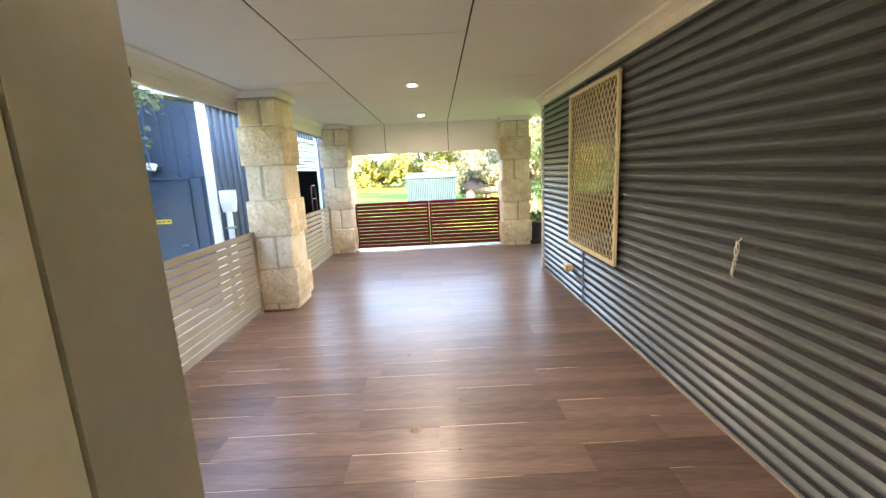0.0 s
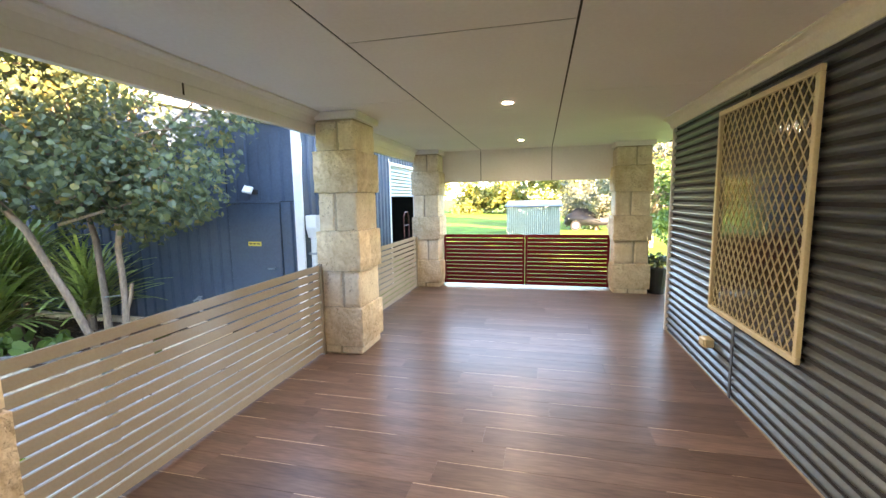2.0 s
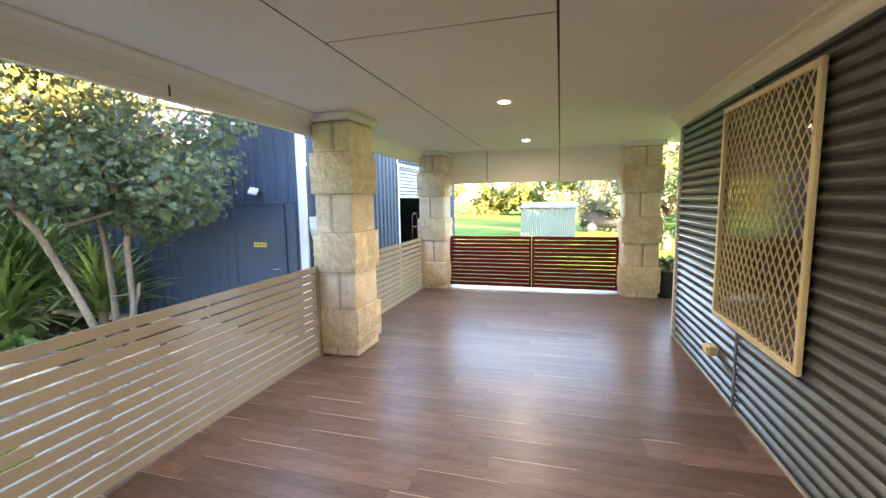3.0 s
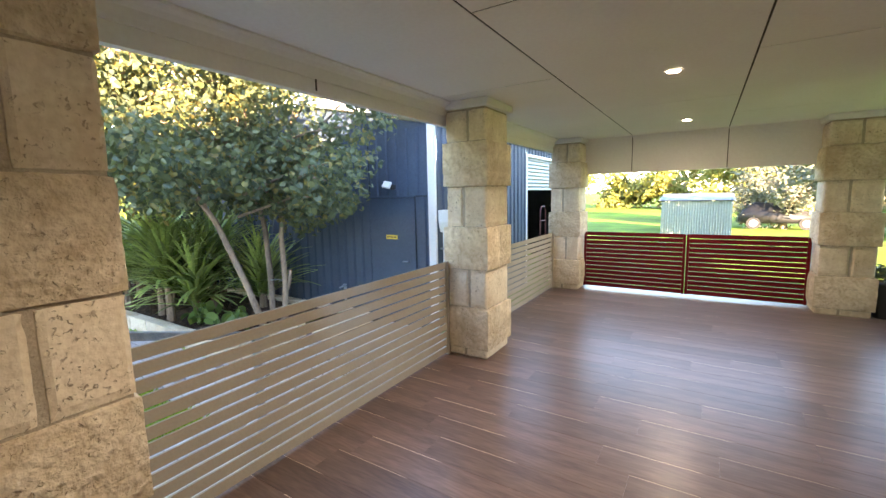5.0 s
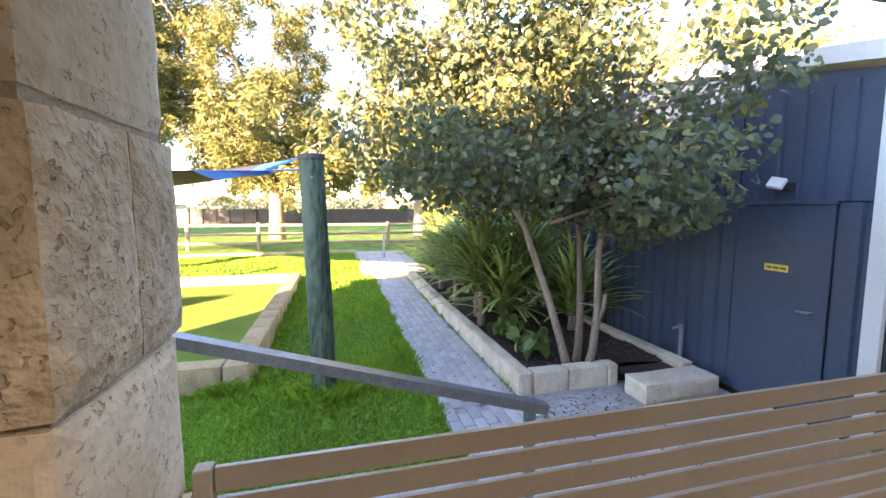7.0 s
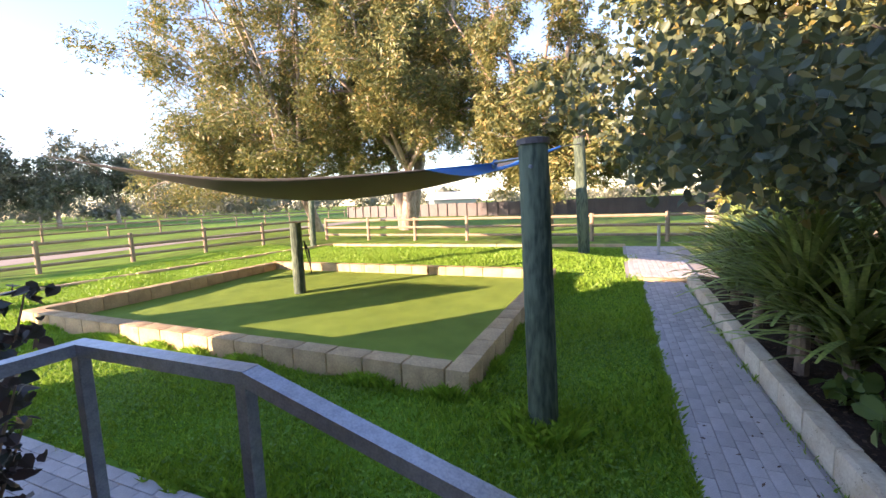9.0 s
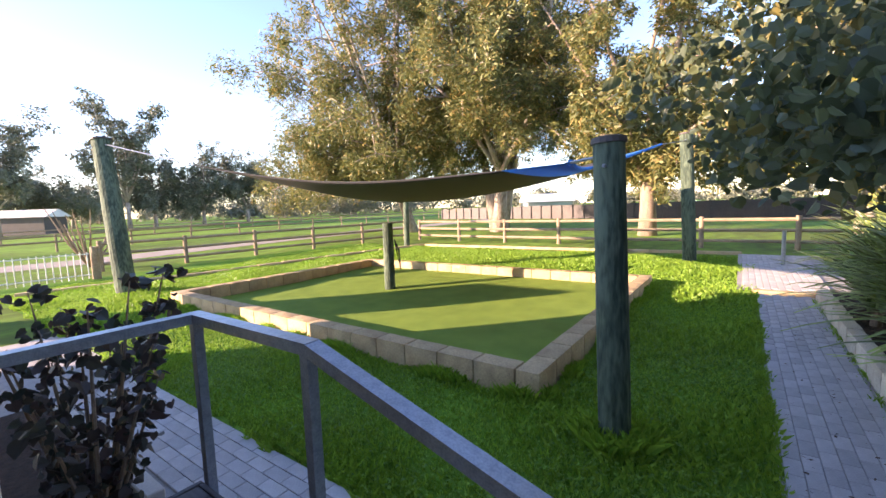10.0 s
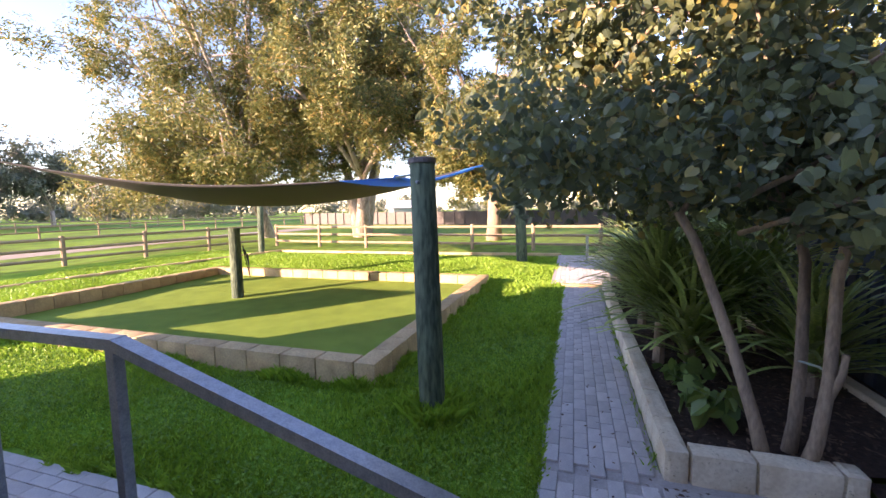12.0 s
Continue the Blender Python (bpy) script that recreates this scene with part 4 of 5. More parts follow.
tree("gum_tree", "broad gum tree with hanging golden-green foliage", -24.6, -15.8, -0.3, 23, 22, 9.5, 0.36, 150000, 0.30, 0.075, M_GUM, M_GUMBARK, 12, low=0.05, clump=0.10, twigs=4, lean=(2.2, -2.9))
tree("gum_tree", "slim gum tree with reddish bark by the steel fence", -24.3, -0.2, -0.3, 18, 15, 6.0, 0.40, 85000, 0.28, 0.08, M_GUM, M_BARK, 13, low=0.08, clump=0.10, twigs=4)
tree("gum_tree", "gum tree beyond the garden bed", -26.0, 8.0, -0.3, 17, 12, 7.0, 0.35, 50000, 0.30, 0.10, M_GOLD, M_GUMBARK, 14, low=0.15, clump=0.09, twigs=3)


for i, (x, y, h, sp, n) in enumerate(((-13.8, 8.8, 9.5, 3.6, 22000), (-12.5, 16.5, 11.0, 5.0, 20000), (-19.0, 13.0, 12.0, 5.0, 20000))):
    tree("golden_tree", "sunlit golden-green tree behind the garden bed", x, y, -0.4, h, 11, sp, 0.2, n, 0.2, 0.085, M_GOLD, M_GUMBARK, 140 + i, low=0.1, clump=0.2)


def world_at(px, depth):
    """A place on the ground far off, by its bearing from the verandah rail."""
    k = (px - 784) / 722
    return -1.15 + depth * (-0.75 - 0.66 * k), 3.75 + depth * (-0.66 + 0.75 * k)


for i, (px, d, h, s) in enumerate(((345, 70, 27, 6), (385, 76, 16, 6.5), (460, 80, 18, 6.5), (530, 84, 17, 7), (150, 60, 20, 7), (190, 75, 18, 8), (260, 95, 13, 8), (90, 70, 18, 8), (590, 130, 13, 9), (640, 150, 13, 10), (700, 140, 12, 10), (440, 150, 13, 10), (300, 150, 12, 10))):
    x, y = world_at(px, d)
    tree("gum_tree", "distant grey-green paddock gum tree", x, y, -0.2, h, 9, s, 0.3, 13000, 0.55, 0.2, M_GUMHAZE, M_GUMBARK, 30 + i, low=0.2, clump=0.17, twigs=2)


def heart_leaves(rng, clumps, count, size, material):
    """Broad heart-shaped leaves, each a folded six-sided blade that hangs."""
    c = np.array(clumps, float)
    w = (c[:, 3] * c[:, 4] * c[:, 5]) ** 0.67
    idx = rng.choice(len(c), count, p=w / w.sum())
    d = rng.normal(size=(count, 3))
    d /= np.linalg.norm(d, axis=1)[:, None]
    p = c[idx, :3] + d * c[idx, 3:] * (rng.random(count) ** 0.4)[:, None]
    a = rng.normal(size=(count, 3))
    a[:, 2] = -np.abs(a[:, 2]) * 0.6 - 0.4
    a /= np.linalg.norm(a, axis=1)[:, None]
    b = np.cross(a, rng.normal(size=(count, 3)))
    b /= np.linalg.norm(b, axis=1)[:, None]
    n = np.cross(a, b)
    s = (size * rng.uniform(0.6, 1.3, count))[:, None]
    side = lambda q: [p + s * (-0.14 * a + q * 0.26 * b + 0.08 * n), p + s * (0.14 * a + q * 0.48 * b + 0.15 * n), p + s * (0.55 * a + q * 0.42 * b + 0.10 * n)]
    verts = np.stack([p, *side(1), p + s * (a - 0.08 * n), *side(-1)[::-1]], 1)
    k = np.arange(count)[:, None] * 8
    faces = np.concatenate([k + np.array([[0, 1, 2, 3, 4]]), k + np.array([[0, 4, 5, 6, 7]])])
    me = bpy.data.meshes.new("leaves")
    me.from_pydata(verts.reshape(-1, 3).tolist(), [], faces.tolist())
    me.materials.append(material)
    return me


ht = thing("hibiscus_tree", -4.38, 5.62, -0.3, "multi-stemmed tree with large heart-shaped leaves over the path", "tree")
HB = bmesh.new()
rr = random.Random(4)
stems = [((-4.32, 5.48), (-4.55, 5.02, 1.25), (-5.2, 4.2, 3.0)), ((-4.47, 5.67), (-4.60, 5.76, 1.08), (-4.6, 5.3, 3.3)), ((-4.30, 5.70), (-4.36, 5.84, 1.0), (-4.05, 5.95, 2.8))]
cl = []
for (bx, by), m, e in stems:
    m, e = Vector(m), Vector(e)
    base = Vector((bx, by, -0.4))
    bow = Vector((0.06, 0.02, 0)) if by > 5.69 else Vector((0.0, 0.03, 0))
    tube(HB, [base, base.lerp(m, 0.2) + bow * 0.8, base.lerp(m, 0.5) + bow, m, m.lerp(e, 0.5), e], [0.055, 0.045, 0.041, 0.037, 0.028, 0.012], 9)
    for k in range(9):
        s = m.lerp(e, rr.uniform(0.05, 0.95))
        q = s + Vector((rr.uniform(-1.5, 1.5), rr.uniform(-1.25, 1.1), rr.uniform(0.0, 1.5)))
        q.y = min(q.y, 6.75)
        q.x = min(q.x, -3.7 if q.y < 5.3 else -2.9)
        tube(HB, [s, s.lerp(q, 0.5) + Vector((0, 0, 0.1)), q], [0.022, 0.015, 0.006], 6)
        cl.append((q.x, q.y, q.z, 0.55, 0.5, 0.42))
        if s.z > 1.5:
            cl.append((s.x, s.y, s.z + 0.2, 0.5, 0.45, 0.4))
for k in range(46):
    a, r = rr.uniform(0, math.tau), rr.uniform(0.3, 1.0)
    zz = rr.uniform(1.7, 4.7)
    sh = 1.0 if zz < 3.6 else 0.8
    cx, cy = -4.75 + 1.9 * r * sh * math.cos(a), min(4.75 + 1.75 * r * sh * math.sin(a), 6.55)
    cl.append((min(cx, -3.7 if cy < 5.3 else -2.85), cy, zz, 0.42, 0.40, 0.34))
for c in ((-4.1, 5.9, 1.5), (-4.6, 5.45, 1.5), (-3.75, 6.05, 1.4), (-4.9, 5.15, 1.6), (-5.25, 4.85, 1.55), (-4.3, 6.2, 1.25)):
    cl.append((*c, 0.40, 0.36, 0.30))
# outlying boughs: towards the shed wall, and over the path
for tip, n in (((-2.78, 6.30, 2.50), 5), ((-3.20, 6.10, 1.55), 4), ((-3.0, 6.2, 2.05), 4), ((-5.6, 3.25, 2.75), 4), ((-6.1, 3.45, 2.15), 3), ((-5.0, 3.45, 3.3), 4)):
    tip = Vector(tip)
    s = Vector((-4.5, 5.3, max(1.3, tip.z - 0.5)))
    tube(HB, [s, s.lerp(tip, 0.5) + Vector((0, 0, 0.12)), tip], [0.022, 0.015, 0.006], 6)
    for k in range(n):
        q = s.lerp(tip, 1 - 0.18 * k)
        cl.append((q.x, q.y + (0 if q.y < 6 else -0.1), q.z, 0.34, 0.28, 0.28))
tube(HB, [(-4.27, 5.78, 0.15), (-4.22, 5.83, 0.36), (-4.21, 5.84, 0.52)], [0.026, 0.024, 0.022], 8)
part("trunk", HB, M_BARK, ht, smooth=True)
part("crown", heart_leaves(np.random.default_rng(8), cl, 25000, 0.066, M_LEAF), None, ht)


def strap_leaf(length, tilt, curl):
    """One arching strap leaf from the origin along x."""
    p, el, pts = Vector((0, 0, 0)), tilt, []
    for k in range(7):
        w = 0.030 * (1 - (k / 7) ** 2.2) + 0.002
        pts.append((p + Vector((0, -w, 0.35 * w)), p.copy(), p + Vector((0, w, 0.35 * w))))
        p = p + Vector((math.cos(el), 0, math.sin(el))) * length / 6
        el -= curl * (0.5 + k / 6)
    bm = bmesh.new()
    rows = [[bm.verts.new(q) for q in r] for r in pts]
    for a, b in zip(rows, rows[1:]):
        for k in range(2):
            bm.faces.new((a[k], a[k + 1], b[k + 1], b[k]))
    return mesh_of(bm, M_STRAP, True)


M_STRAP_PIECE = mat("strap_leaf_green", (0.38, 0.46, 0.12), (0.15, 0.23, 0.06), 0.42, scale=2, fine=30, bump=0.05, piece=0.45)
STRAPS = [strap_leaf(1.0, 0.45 + 0.16 * k, 0.10 + 0.035 * (k % 4)) for k in range(8)]
for m_ in STRAPS:
    m_.materials[0] = M_STRAP_PIECE


def strap_plant(x, y, z, n, length, seed):
    """A clump of arching strap leaves on a short stem."""
    t = thing("strap_leaf_plant", x, y, -0.3, "arching green strap-leaf plant in the garden bed", "plant", "bed plants")
    part("stem", tube(bmesh.new(), [(x, y, -0.4), (x + 0.02, y, -0.1), (x, y, z + 0.3)], [0.07, 0.06, 0.04], 8), M_BARK, t, "fibrous brown stem")
    g = random.Random(seed)
    for i in range(n):
        lf = part("leaf", STRAPS[g.randrange(8)], None, t)
        lf.location = (x + g.gauss(0, 0.03), y + g.gauss(0, 0.03), z + g.uniform(0.0, 0.35))
        lf.rotation_euler = (0, -g.uniform(-0.5, 0.35), g.uniform(0, math.tau))
        k = length * g.uniform(0.65, 1.15)
        lf.scale = (k, 1.0, k)
    return t


for i, (x, y) in enumerate(((-5.9, 5.35), (-6.4, 5.9), (-6.7, 5.2), (-7.3, 5.65), (-7.8, 5.15), (-8.5, 5.6), (-9.0, 5.15), (-9.8, 5.4), (-7.0, 6.4), (-5.6, 6.3), (-6.2, 5.1), (-8.1, 6.2))):
    strap_plant(x, y, -0.15 + 0.32 * (i % 3), 165, 1.08, 50 + i)
for i, (x, y) in enumerate(((-4.75, 5.2), (-5.4, 5.2))):
    lp = thing("broadleaf_plant", x, y, -0.3, "low broad-leaved green plant in the garden bed", "plant", "bed plants")
    part("leaves", heart_leaves(np.random.default_rng(70 + i), [(x, y, -0.08, 0.22, 0.2, 0.14)], 34, 0.15, M_STRAP), None, lp)

ps = thing("purple_shrub", -1.87, 0.35, -0.45, "dark purple-leaved shrub beside the landing", "shrub")
PB = bmesh.new()
cl = []
rr = random.Random(9)
for k in range(15):
    a = k * math.tau * 0.382
    r = rr.uniform(0.2, 0.75)
    e = Vector((-1.92 + r * 0.8 * math.cos(a), 0.42 + r * math.sin(a), rr.uniform(0.45, 1.22)))
    s = Vector((-1.87 + 0.05 * math.cos(a), 0.35 + 0.05 * math.sin(a), -0.5))
    tube(PB, [s, s.lerp(e, 0.5), e], [0.018, 0.012, 0.004], 6)
    for f in (0.3, 0.5, 0.7, 0.85, 1.0):
        q = s.lerp(e, f)
        cl.append((q.x, q.y, q.z, 0.12, 0.12, 0.07))
part("branch", PB, M_BARK, ps)
part("leaves", heart_leaves(np.random.default_rng(3), cl, 850, 0.068, M_LEAFPURPLE), None, ps)

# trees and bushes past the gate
# the last tree is placed so that its shade falls on the green shed
for i, (x, y, h, s, m) in enumerate(((4.2, 29, 4.6, 2.6, M_GUMHAZE), (7.5, 30, 7, 3.2, M_GOLD), (5.4, 15.5, 5.0, 1.7, M_STRAP), (5.0, 19.6, 6.5, 2.3, M_GUMHAZE))):
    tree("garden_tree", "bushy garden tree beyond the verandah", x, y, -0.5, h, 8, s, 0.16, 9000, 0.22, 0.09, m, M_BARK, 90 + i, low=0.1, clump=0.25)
for i in range(9):
    tree("garden_tree", "sunlit golden tree across the paddock", -26 + i * 6.0, 58 + 5 * math.sin(i * 2.3), -0.5, 6.5 + 1.8 * math.sin(i * 1.7), 7, 4.0, 0.25, 3500, 0.6, 0.3, M_GOLD, M_BARK, 110 + i, low=0.1, clump=0.3)


# ---- floor planks ----
def plank_material():
    m = mat("timber_look_plank", (0.190, 0.128, 0.104), (0.098, 0.066, 0.056), 0.33, scale=3.0, fine=22, bump=0.08, stretch=(0.35, 3.2, 1), piece=0.24, spec=0.5, dist=0.003)
    return m


M_PLANK = plank_material()
M_PLANKEDGE = mat("worn_plank_edge", (0.62, 0.48, 0.36), (0.13, 0.078, 0.06), 0.35, scale=1.3, fine=4, bump=0.02, piece=0.3, mix=1.4)


def plank(w, d):
    """A floor plank with eased edges, one long edge worn pale."""
    h, g, e = d / 2, 0.0003, 0.0055
    prof = [(-h + g, -0.006), (-h + g, -0.001), (-h + 0.0012, 0.0), (h - e, 0.0), (h - 0.0012, 0.0), (h - g, -0.001), (h - g, -0.006)]
    me = mesh_of(prism(bmesh.new(), [(-w / 2 + g, y, z) for y, z in prof], (w - 2 * g, 0, 0)), M_PLANK)
    me.materials.append(M_PLANKEDGE)
    for p in me.polygons:
        if len(p.vertices) == 4 and abs(p.center.y - (h - e / 2)) < 0.002 and p.center.z > -0.002:
            p.material_index = 1
    return me


rp = random.Random(6)
PITCH = 0.21
plank_meshes = {}
y = 1.18
r = 0
while y < END - 0.02:
    x = LEFT - 0.02 - rp.uniform(0.0, 1.2)
    y1 = min(y + PITCH, END + 0.05)
    while x < RIGHT + 0.6:
        wide = RIGHT - 0.005 if y < 6.8 else RIGHT + 0.6
        a, b = max(x, LEFT - 0.02), min(x + 1.22, wide)
        if b - a > 0.05:
            key = (round(b - a, 2), round(y1 - y, 3))
            if key not in plank_meshes:
                plank_meshes[key] = plank(b - a, y1 - y)
            pk = part("plank", plank_meshes[key], None, slab)
            pk.location = ((a + b) / 2, (y + y1) / 2, 0.0)
        x += 1.22
    y += PITCH

# ---- pavers ----
PAVE = mesh_of(boxed(-0.1125, 0.1125, -0.055, 0.055, -0.03, 0, bevel=0.004), M_PAVER)


def pave(parent, x0, x1, y0, y1, dz, limit, along_x=True, keep=None):
    n = 0
    lx, ly = (0.23, 0.115) if along_x else (0.115, 0.23)
    j = 0
    y = y0
    while y + ly <= y1 + 0.01 and n < limit:
        x = x0 + (lx / 2 if (along_x and j % 2) else 0)
        i = 0
        while x + lx <= x1 + 0.01 and n < limit:
            oy = (ly / 2 if (not along_x and i % 2) else 0)
            if keep is None or keep(x, y):
                s = part("paver", PAVE, None, parent)
                s.location = (x + lx / 2, y + ly / 2 + oy, ground_z(x, y) + dz + rp.uniform(-0.0015, 0.0015))
                s.rotation_euler = (0, 0, rp.uniform(-0.01, 0.01) + (0 if along_x else math.pi / 2))
                n += 1
            x += lx
            i += 1
        y += ly
        j += 1


pave(path, -11.25, -4.0, 3.92, 4.75, 0.035, 300, along_x=True)
pave(court, -4.0, -2.45, 4.75, 5.84, 0.035, 220, along_x=False)
pave(path, -3.98, -2.45, 3.92, 4.75, 0.035, 60, along_x=True)
pave(far_path, -16.9, -11.48, 3.7, 5.2, 0.075, 290, along_x=True)
pave(pad, -2.98, -2.25, -2.4, 3.90, 0.035, 190, along_x=False)

# ---- grass ----
def blades(count, x0, x1, y0, y1, h, seed, avoid):
    g = np.random.default_rng(seed)
    x = x1 - (x1 - x0) * g.random(count) ** 1.6
    yy = g.uniform(y0, y1, count)
    ok = ~avoid(x, yy)
    x, yy = x[ok], yy[ok]
    n = len(x)
    z = np.array([ground_z(a, b) for a, b in zip(x, yy)]) + 0.005
    hh = h * g.uniform(0.5, 1.4, n) * (1 + 0.5 * np.sin(x * 2.1 + 1.3 * np.sin(yy * 1.7)))
    a = g.uniform(0, math.tau, n)
    w = 0.005 + 0.0012 * np.abs(x)
    lean = hh * g.uniform(0.2, 1.0, n)
    b = g.uniform(0, math.tau, n)
    p = np.stack([x, yy, z], 1)
    s = np.stack([np.cos(a) * w, np.sin(a) * w, 0 * a], 1)
    mid = p + np.stack([np.cos(b) * lean * 0.35, np.sin(b) * lean * 0.35, hh * 0.65], 1)
    tip = p + np.stack([np.cos(b) * lean, np.sin(b) * lean, hh], 1)
    return quads(M_BLADE, np.stack([p - s, p + s, mid + s * 0.8, tip], 1))


def pit_or_path(x, y):
    return ((x < -4.93) & (x > -11.45) & (y < 2.04) & (y > -6.85)) | (x > -3.0 + 0.05 * np.sin(y * 5) + 0.03 * np.sin(y * 17))


grass = part("grass", blades(240000, -16.5, -2.92, -12.5, 3.93, 0.055, 21, pit_or_path), None)
tagged(grass, "uneven green grass blades of the lawn", "grass", kind="stuff")
tuft = blades(1500, -4.95, -4.3, 2.5, 3.14, 0.10, 22, lambda x, y: (x + 4.63) ** 2 + (y - 2.82) ** 2 > 0.09)
tagged(part("grass_tuft", tuft, None), "longer grass tuft round the shade post", "grass", kind="stuff")

def fringe(a, b, count, h, width, seed):
    """Longer blades along a line, where the mower does not reach."""
    g = np.random.default_rng(seed)
    u = g.random(count)
    x = a[0] + (b[0] - a[0]) * u + g.normal(0, width, count)
    y = a[1] + (b[1] - a[1]) * u + g.normal(0, width, count)
    z = np.array([ground_z(i, j) for i, j in zip(x, y)]) + 0.004
    hh = h * g.uniform(0.4, 1.3, count) * (0.75 + 0.45 * np.sin(u * 47 + 2 * np.sin(u * 13)))
    t, c = g.uniform(0, math.tau, count), g.uniform(0, math.tau, count)
    w = 0.005
    p = np.stack([x, y, z], 1)
    s = np.stack([np.cos(t) * w, np.sin(t) * w, 0 * t], 1)
    lean = np.stack([np.cos(c), np.sin(c), 0 * c], 1) * (hh * 0.6)[:, None]
    up = np.stack([0 * c, 0 * c, hh], 1)
    return quads(M_BLADE, np.stack([p - s, p + s, p + lean * 0.35 + up * 0.65 + s * 0.8, p + lean + up], 1))


for k, (a, b, n, h) in enumerate((((-4.88, 2.0), (-5.02, -6.8), 9000, 0.13), ((-4.9, 2.09), (-11.4, 2.1), 5000, 0.12), ((-3.05, 3.86), (-11.2, 3.88), 5000, 0.06), ((-4.2, 4.74), (-11.0, 4.75), 500, 0.07))):
    tagged(part("grass_fringe", fringe(a, b, n, h, 0.035, 80 + k), None), "longer uncut grass fringe along the stone edging", "grass", kind="stuff")

# clover among the grass
def clover(count, x0, x1, y0, y1, size, seed, avoid):
    g = np.random.default_rng(seed)
    x, y = g.uniform(x0, x1, count), g.uniform(y0, y1, count)
    ok = ~avoid(x, y) & (np.sin(x * 2.3 + 2 * np.sin(y * 1.1)) + np.sin(y * 2.9) + g.normal(0, 0.7, count) > -0.3)
    x, y = x[ok], y[ok]
    n = len(x)
    a = g.uniform(0, math.tau, n)
    s = size * g.uniform(0.6, 1.4, n)
    p = np.stack([x, y, np.array([ground_z(i, j) for i, j in zip(x, y)]) + g.uniform(0.02, 0.075, n)], 1)
    u = np.stack([np.cos(a) * s, np.sin(a) * s, g.uniform(-0.5, 0.5, n) * s], 1)
    w = np.stack([-np.sin(a) * s, np.cos(a) * s, g.uniform(-0.5, 0.5, n) * s], 1)
    return quads(M_CLOVER, np.stack([p - u, p + w, p + u, p - w], 1))


tagged(part("clover", clover(70000, -8.5, -3.0, -5.5, 3.9, 0.010, 23, pit_or_path), None), "clumps of bright green clover in the lawn", "clover", kind="stuff")

# ---- litter on the verandah floor ----
dl = thing("dry_leaf", 0.57, 3.03, 0.0, "curled dry pale leaf lying on the plank floor", "leaf")
DL = bmesh.new()
for i in range(5):
    u = i / 4
    DL.verts.new((0.535 + 0.07 * u, 3.03 - 0.022 * math.sin(u * math.pi), 0.003 + 0.016 * u * u))
    DL.verts.new((0.535 + 0.07 * u, 3.03 + 0.022 * math.sin(u * math.pi) + 0.002, 0.012 + 0.014 * math.sin(u * 2.5)))
DL.verts.ensure_lookup_table()
for i in range(4):
    DL.faces.new([DL.verts[k] for k in (i * 2, i * 2 + 2, i * 2 + 3, i * 2 + 1)])
part("blade", DL, M_BARK, dl)
for x, y in ((0.46, 4.03), (0.81, 2.85), (-0.81, 6.38)):
    cr = thing("crumb", x, y, 0.0, "tiny dark crumb of earth on the floor", "crumb", "floor crumbs")
    part("lump", stone(0.025, 0.018, 0.014, 0.001, int(x * 9), 1), M_MULCH, cr)
    cr.children[0].location = (x, y, 0.007)

# ---- leaf litter ----
def litter(count, x0, x1, y0, y1, dz, size, seed, material):
    g = np.random.default_rng(seed)
    x, y = g.uniform(x0, x1, count), g.uniform(y0, y1, count)
    z = np.array([ground_z(a, b) for a, b in zip(x, y)]) + dz + g.uniform(0.001, 0.012, count)
    a = g.uniform(0, math.tau, count)
    s = size * g.uniform(0.5, 1.3, count)
    p = np.stack([x, y, z], 1)
    u = np.stack([np.cos(a) * s, np.sin(a) * s, g.uniform(-0.2, 0.4, count) * s], 1)
    w = np.stack([-np.sin(a) * s * 0.4, np.cos(a) * s * 0.4, g.uniform(-0.2, 0.2, count) * s], 1)
    return quads(material, np.stack([p - u, p + w, p + u, p - w], 1))


M_DRY = leaf_mat("dry_litter", (0.20, 0.13, 0.08), (0.05, 0.035, 0.03), 0.0, 0.8)
tagged(part("leaf_litter", litter(420, -4.0, -2.5, 4.75, 5.8, 0.036, 0.022, 61, M_DRY), None), "dark dry leaf litter on the pavers by the bed", "leaf litter", kind="stuff")
tagged(part("leaf_litter", litter(160, -11, -2.5, 3.95, 4.72, 0.036, 0.018, 62, M_DRY), None), "sparse dry leaves along the garden path", "leaf litter", kind="stuff")
tagged(part("leaf_litter", litter(3500, -11.1, -4.3, 4.95, 6.9, 0.19, 0.03, 63, M_DRY), None), "brown bark and leaf mulch in the garden bed", "leaf litter", kind="stuff")
tagged(part("leaf_litter", litter(220, -11.1, -5.4, -6.5, 1.6, 0.022, 0.02, 64, M_GUM), None), "pale fallen gum leaves on the turf", "leaf litter", kind="stuff")

# green tie on the tree
tie = thing("green_tie", -4.40, 5.78, 0.35, "thin green garden tie between two tree stems", "tie")
part("cord", tube(bmesh.new(), [(-4.52, 5.72, 0.36), (-4.38, 5.78, 0.37), (-4.25, 5.84, 0.34)], [0.009] * 3, 6), M_SHEDGREEN, tie)

# ---- far side things ----
pk = thing("picket_fence", -4.0, -13.6, -0.35, "low white metal picket fence beyond the lawn", "fence")
for i in range(16):
    part("picket", boxed(-5.3 + i * 0.17 - 0.012, -5.3 + i * 0.17 + 0.012, -13.65, -13.625, -0.42, 0.45), M_WHITE, pk)
for z in (-0.3, 0.38):
    part("rail", boxed(-5.35, -2.7, -13.62, -13.60, z, z + 0.035), M_WHITE, pk)
part("end_post", tube(bmesh.new(), [(-5.5, -13.62, -0.45), (-5.5, -13.62, 0.62)], [0.12, 0.115], 12), M_RAILWOOD, pk, "thick weathered timber end post")
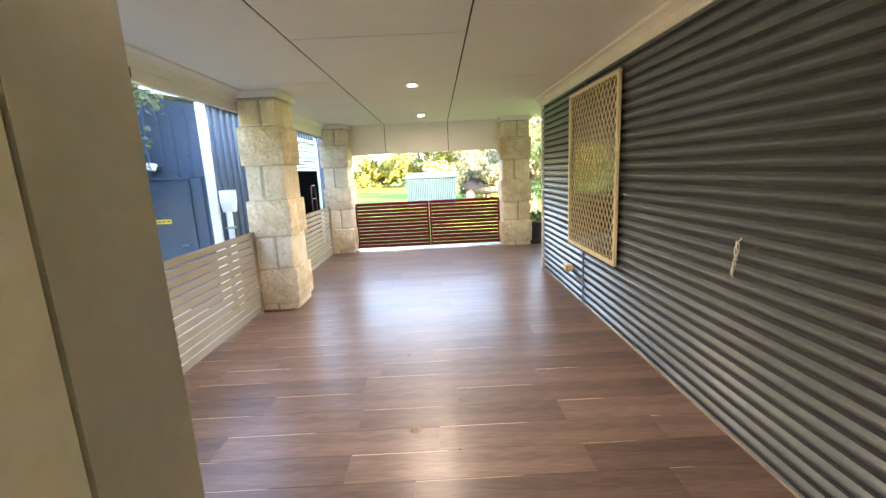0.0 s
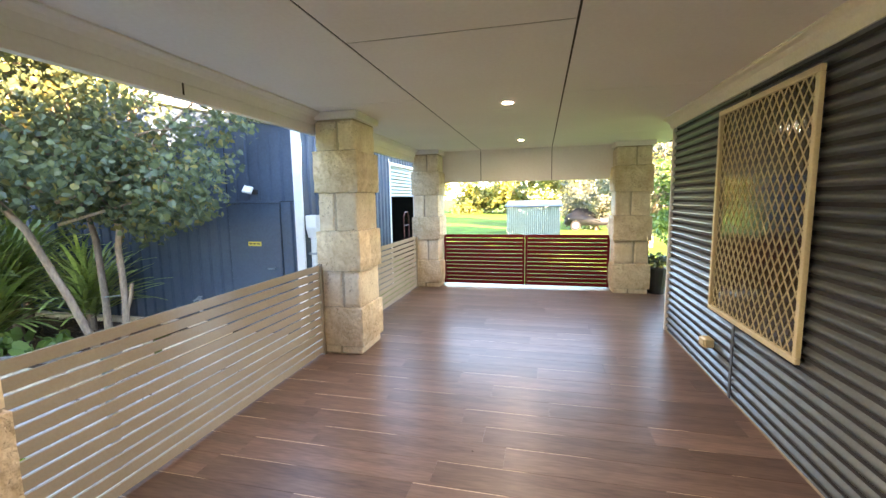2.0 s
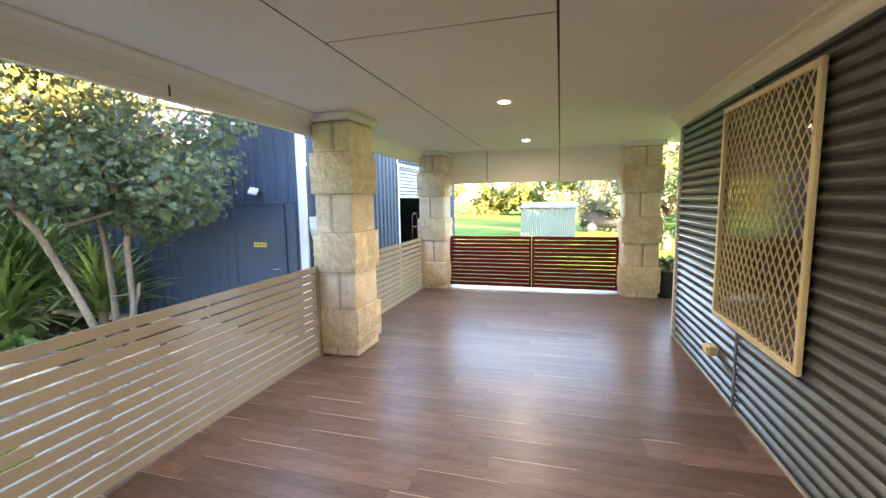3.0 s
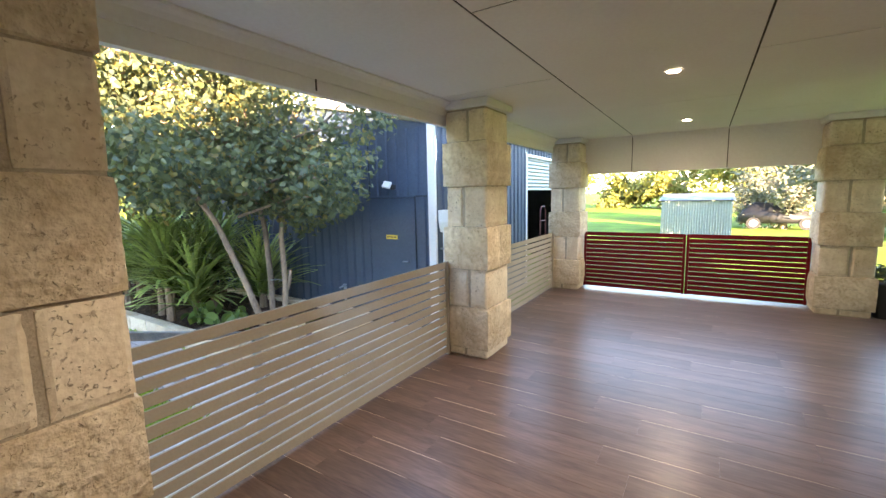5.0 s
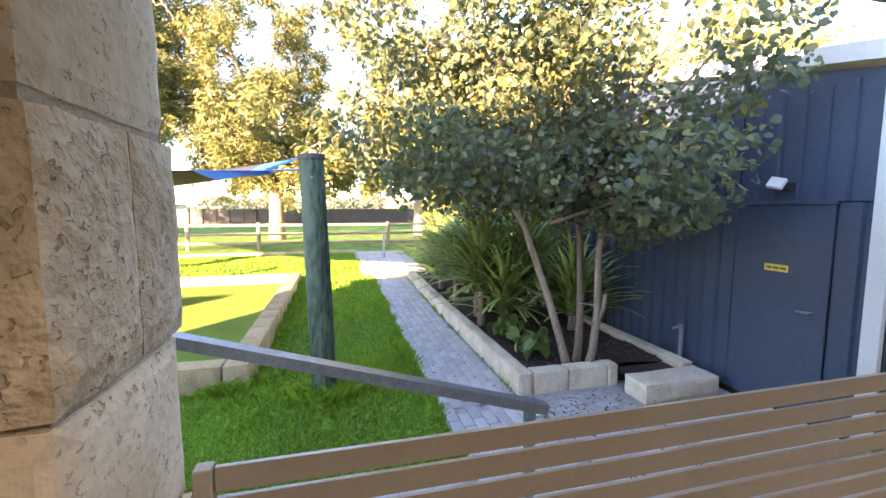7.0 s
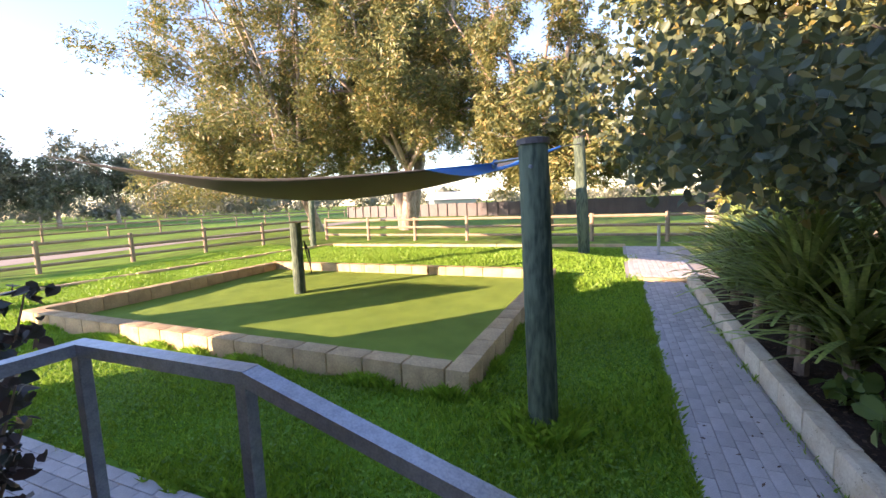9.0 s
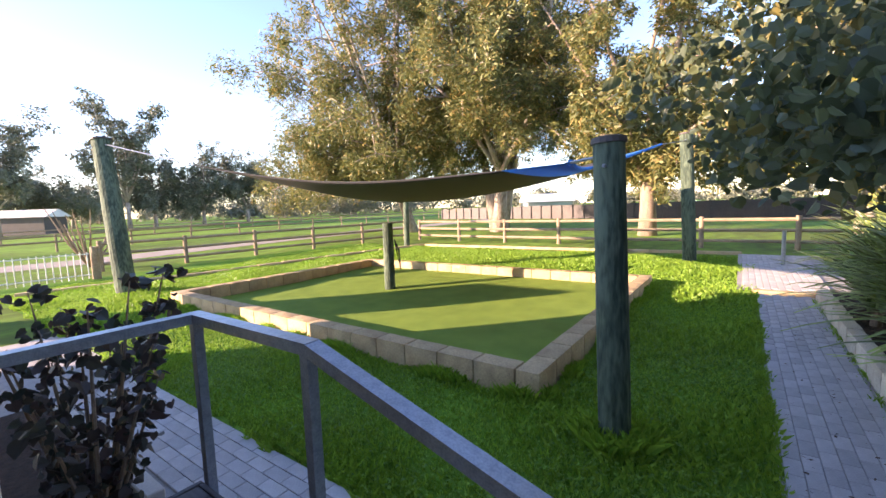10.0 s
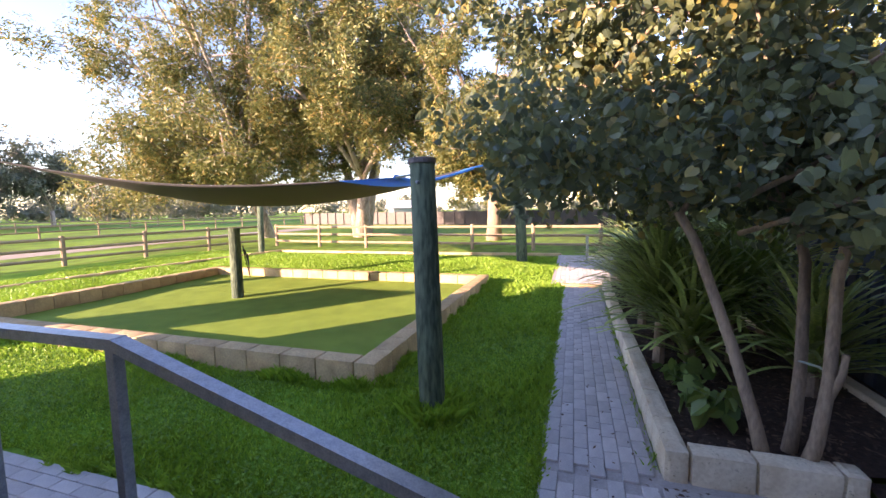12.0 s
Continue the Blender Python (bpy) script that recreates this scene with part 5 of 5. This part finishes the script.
bp = thing("steel_post", -14.9, 4.55, -0.4, "slim galvanised steel post at the end of the path", "post")
part("pole", tube(bmesh.new(), [(-14.9, 4.55, -0.45), (-14.9, 4.55, 0.6)], [0.045, 0.045], 10), M_GALV, bp)

x, y = world_at(165, 62)
hs = thing("farm_shed", x, y, -0.3, "long low white steel farm shed across the paddock", "shed")
w = Vector((0.66, -0.75, 0))
d = Vector((-0.75, -0.66, 0))
c = Vector((x, y, -0.3))
part("wall", prism(bmesh.new(), [c - w * 4.5, c + w * 4.5, c + w * 4.5 + d * 4, c - w * 4.5 + d * 4], (0, 0, 2.4)), M_DARKFENCE, hs)
part("roof", prism(bmesh.new(), [c - w * 5 - d * 0.4 + Vector((0, 0, 2.42)), c - w * 5 + d * 2 + Vector((0, 0, 3.5)), c - w * 5 + d * 4.4 + Vector((0, 0, 2.42))], w * 10), M_WHITE, hs, "white steel roof")
x, y = world_at(1050, 70)
c = Vector((x, y, -0.3))
hv = thing("farm_shed", x, y, -0.3, "distant pale shed behind the dark boundary fence", "shed")
w = Vector((-0.66, 0.75, 0))
part("wall", prism(bmesh.new(), [c - w * 4, c + w * 4, c + w * 4 + d * 4, c - w * 4 + d * 4], (0, 0, 2.2)), M_SHEDGREEN, hv)
part("roof", prism(bmesh.new(), [c - w * 4.4 - d * 0.4 + Vector((0, 0, 2.22)), c - w * 4.4 + d * 2 + Vector((0, 0, 3.6)), c - w * 4.4 + d * 4.4 + Vector((0, 0, 2.22))], w * 8.8), M_WHITE, hv, "white steel roof")

bs = thing("bare_shrub", -6.2, -17.2, -0.3, "leafless reddish shrub by the track", "shrub")
BB = bmesh.new()
rr = random.Random(77)
for k in range(14):
    a = rr.uniform(0, math.tau)
    e = Vector((-6.2 + 1.2 * math.cos(a), -17.2 + 1.2 * math.sin(a), rr.uniform(1.0, 2.1)))
    b0 = Vector((-6.2, -17.2, -0.35))
    tube(BB, [b0, b0.lerp(e, 0.5) + Vector((0, 0, -0.2)), e], [0.05, 0.035, 0.012], 5)
part("branch", BB, M_BARK, bs)

track = tagged(part("gravel_track", sheet(-60, -3, -22.5, -19.5, 0.012, 1.5), M_ROADBED), "pale gravel farm track behind the rail fence", "track", kind="structure")
for yy in (-34, -52):
    rail_fence((-60, yy, 0), (4, yy + 4, 0), 16, 1.1, "distant thin paddock post and rail fence", "paddock fences", M_RAILWOOD, rails=2, r=0.07)

# dark parked car behind the green shed
cr = thing("parked_car", 3.1, 29.2, -0.5, "dark parked car beside the green shed", "car")
CB_ = bmesh.new()
prism(CB_, [(2.3, 28.4, -0.2), (2.3, 28.4, 0.25), (2.45, 28.4, 0.4), (2.9, 28.4, 0.85), (4.3, 28.4, 0.85), (4.8, 28.4, 0.4), (5.6, 28.4, 0.25), (5.6, 28.4, -0.2)], (0, 1.7, 0))
bmesh.ops.bevel(CB_, geom=list(CB_.edges), offset=0.06, segments=2, affect="EDGES")
part("body", CB_, M_BLACK, cr, smooth=True)
for x in (2.9, 5.0):
    wh = part("wheel", tube(bmesh.new(), [(x, 28.36, -0.2), (x, 28.58, -0.2)], [0.3, 0.3], 18), M_BLACK, cr, "black tyre")
    part("rim", tube(bmesh.new(), [(x, 28.34, -0.2), (x, 28.359, -0.2)], [0.17, 0.19], 14), M_GALV, wh, "silver rim")

# ---- far woods along the horizon ----
def woods(bearings, near, far, count, seed):
    g = random.Random(seed)
    clumps = []
    for i in range(count):
        px = g.uniform(*bearings)
        dd = g.uniform(near, far)
        x, y = world_at(px, dd)
        h = g.uniform(4.0, 9.5)
        r = g.uniform(3.0, 6.0)
        clumps.append((x, y, h * 0.62 - 0.3, r, r, h * 0.42))
        clumps.append((x + g.uniform(-4, 4), y + g.uniform(-4, 4), h * 0.4, r * 0.8, r * 0.8, h * 0.38))
    return clumps


ws = scatter(np.random.default_rng(41), woods((-900, 2600), 150, 230, 240, 41), 60000, 1.5, 0.8, M_GUMHAZE, 0.4)
tagged(part("far_woods", ws, None), "line of distant gum trees along the horizon, haze put into their colour", "woods", kind="stuff")

# pale garden strip beside the landing
strip = tagged(part("garden_strip", boxed(-2.23, -2.11, -2.4, 0.37, -0.52, -0.40, bevel=0.01), M_CONC), "pale concrete edging strip beside the landing", "edging", kind="structure")

soil_bed = tagged(part("shrub_bed", sheet(-2.10, -1.33, -2.4, 1.2, 0.045, 0.2), M_MULCH), "dark brown mulched bed beside the house wall", "garden bed", kind="structure")
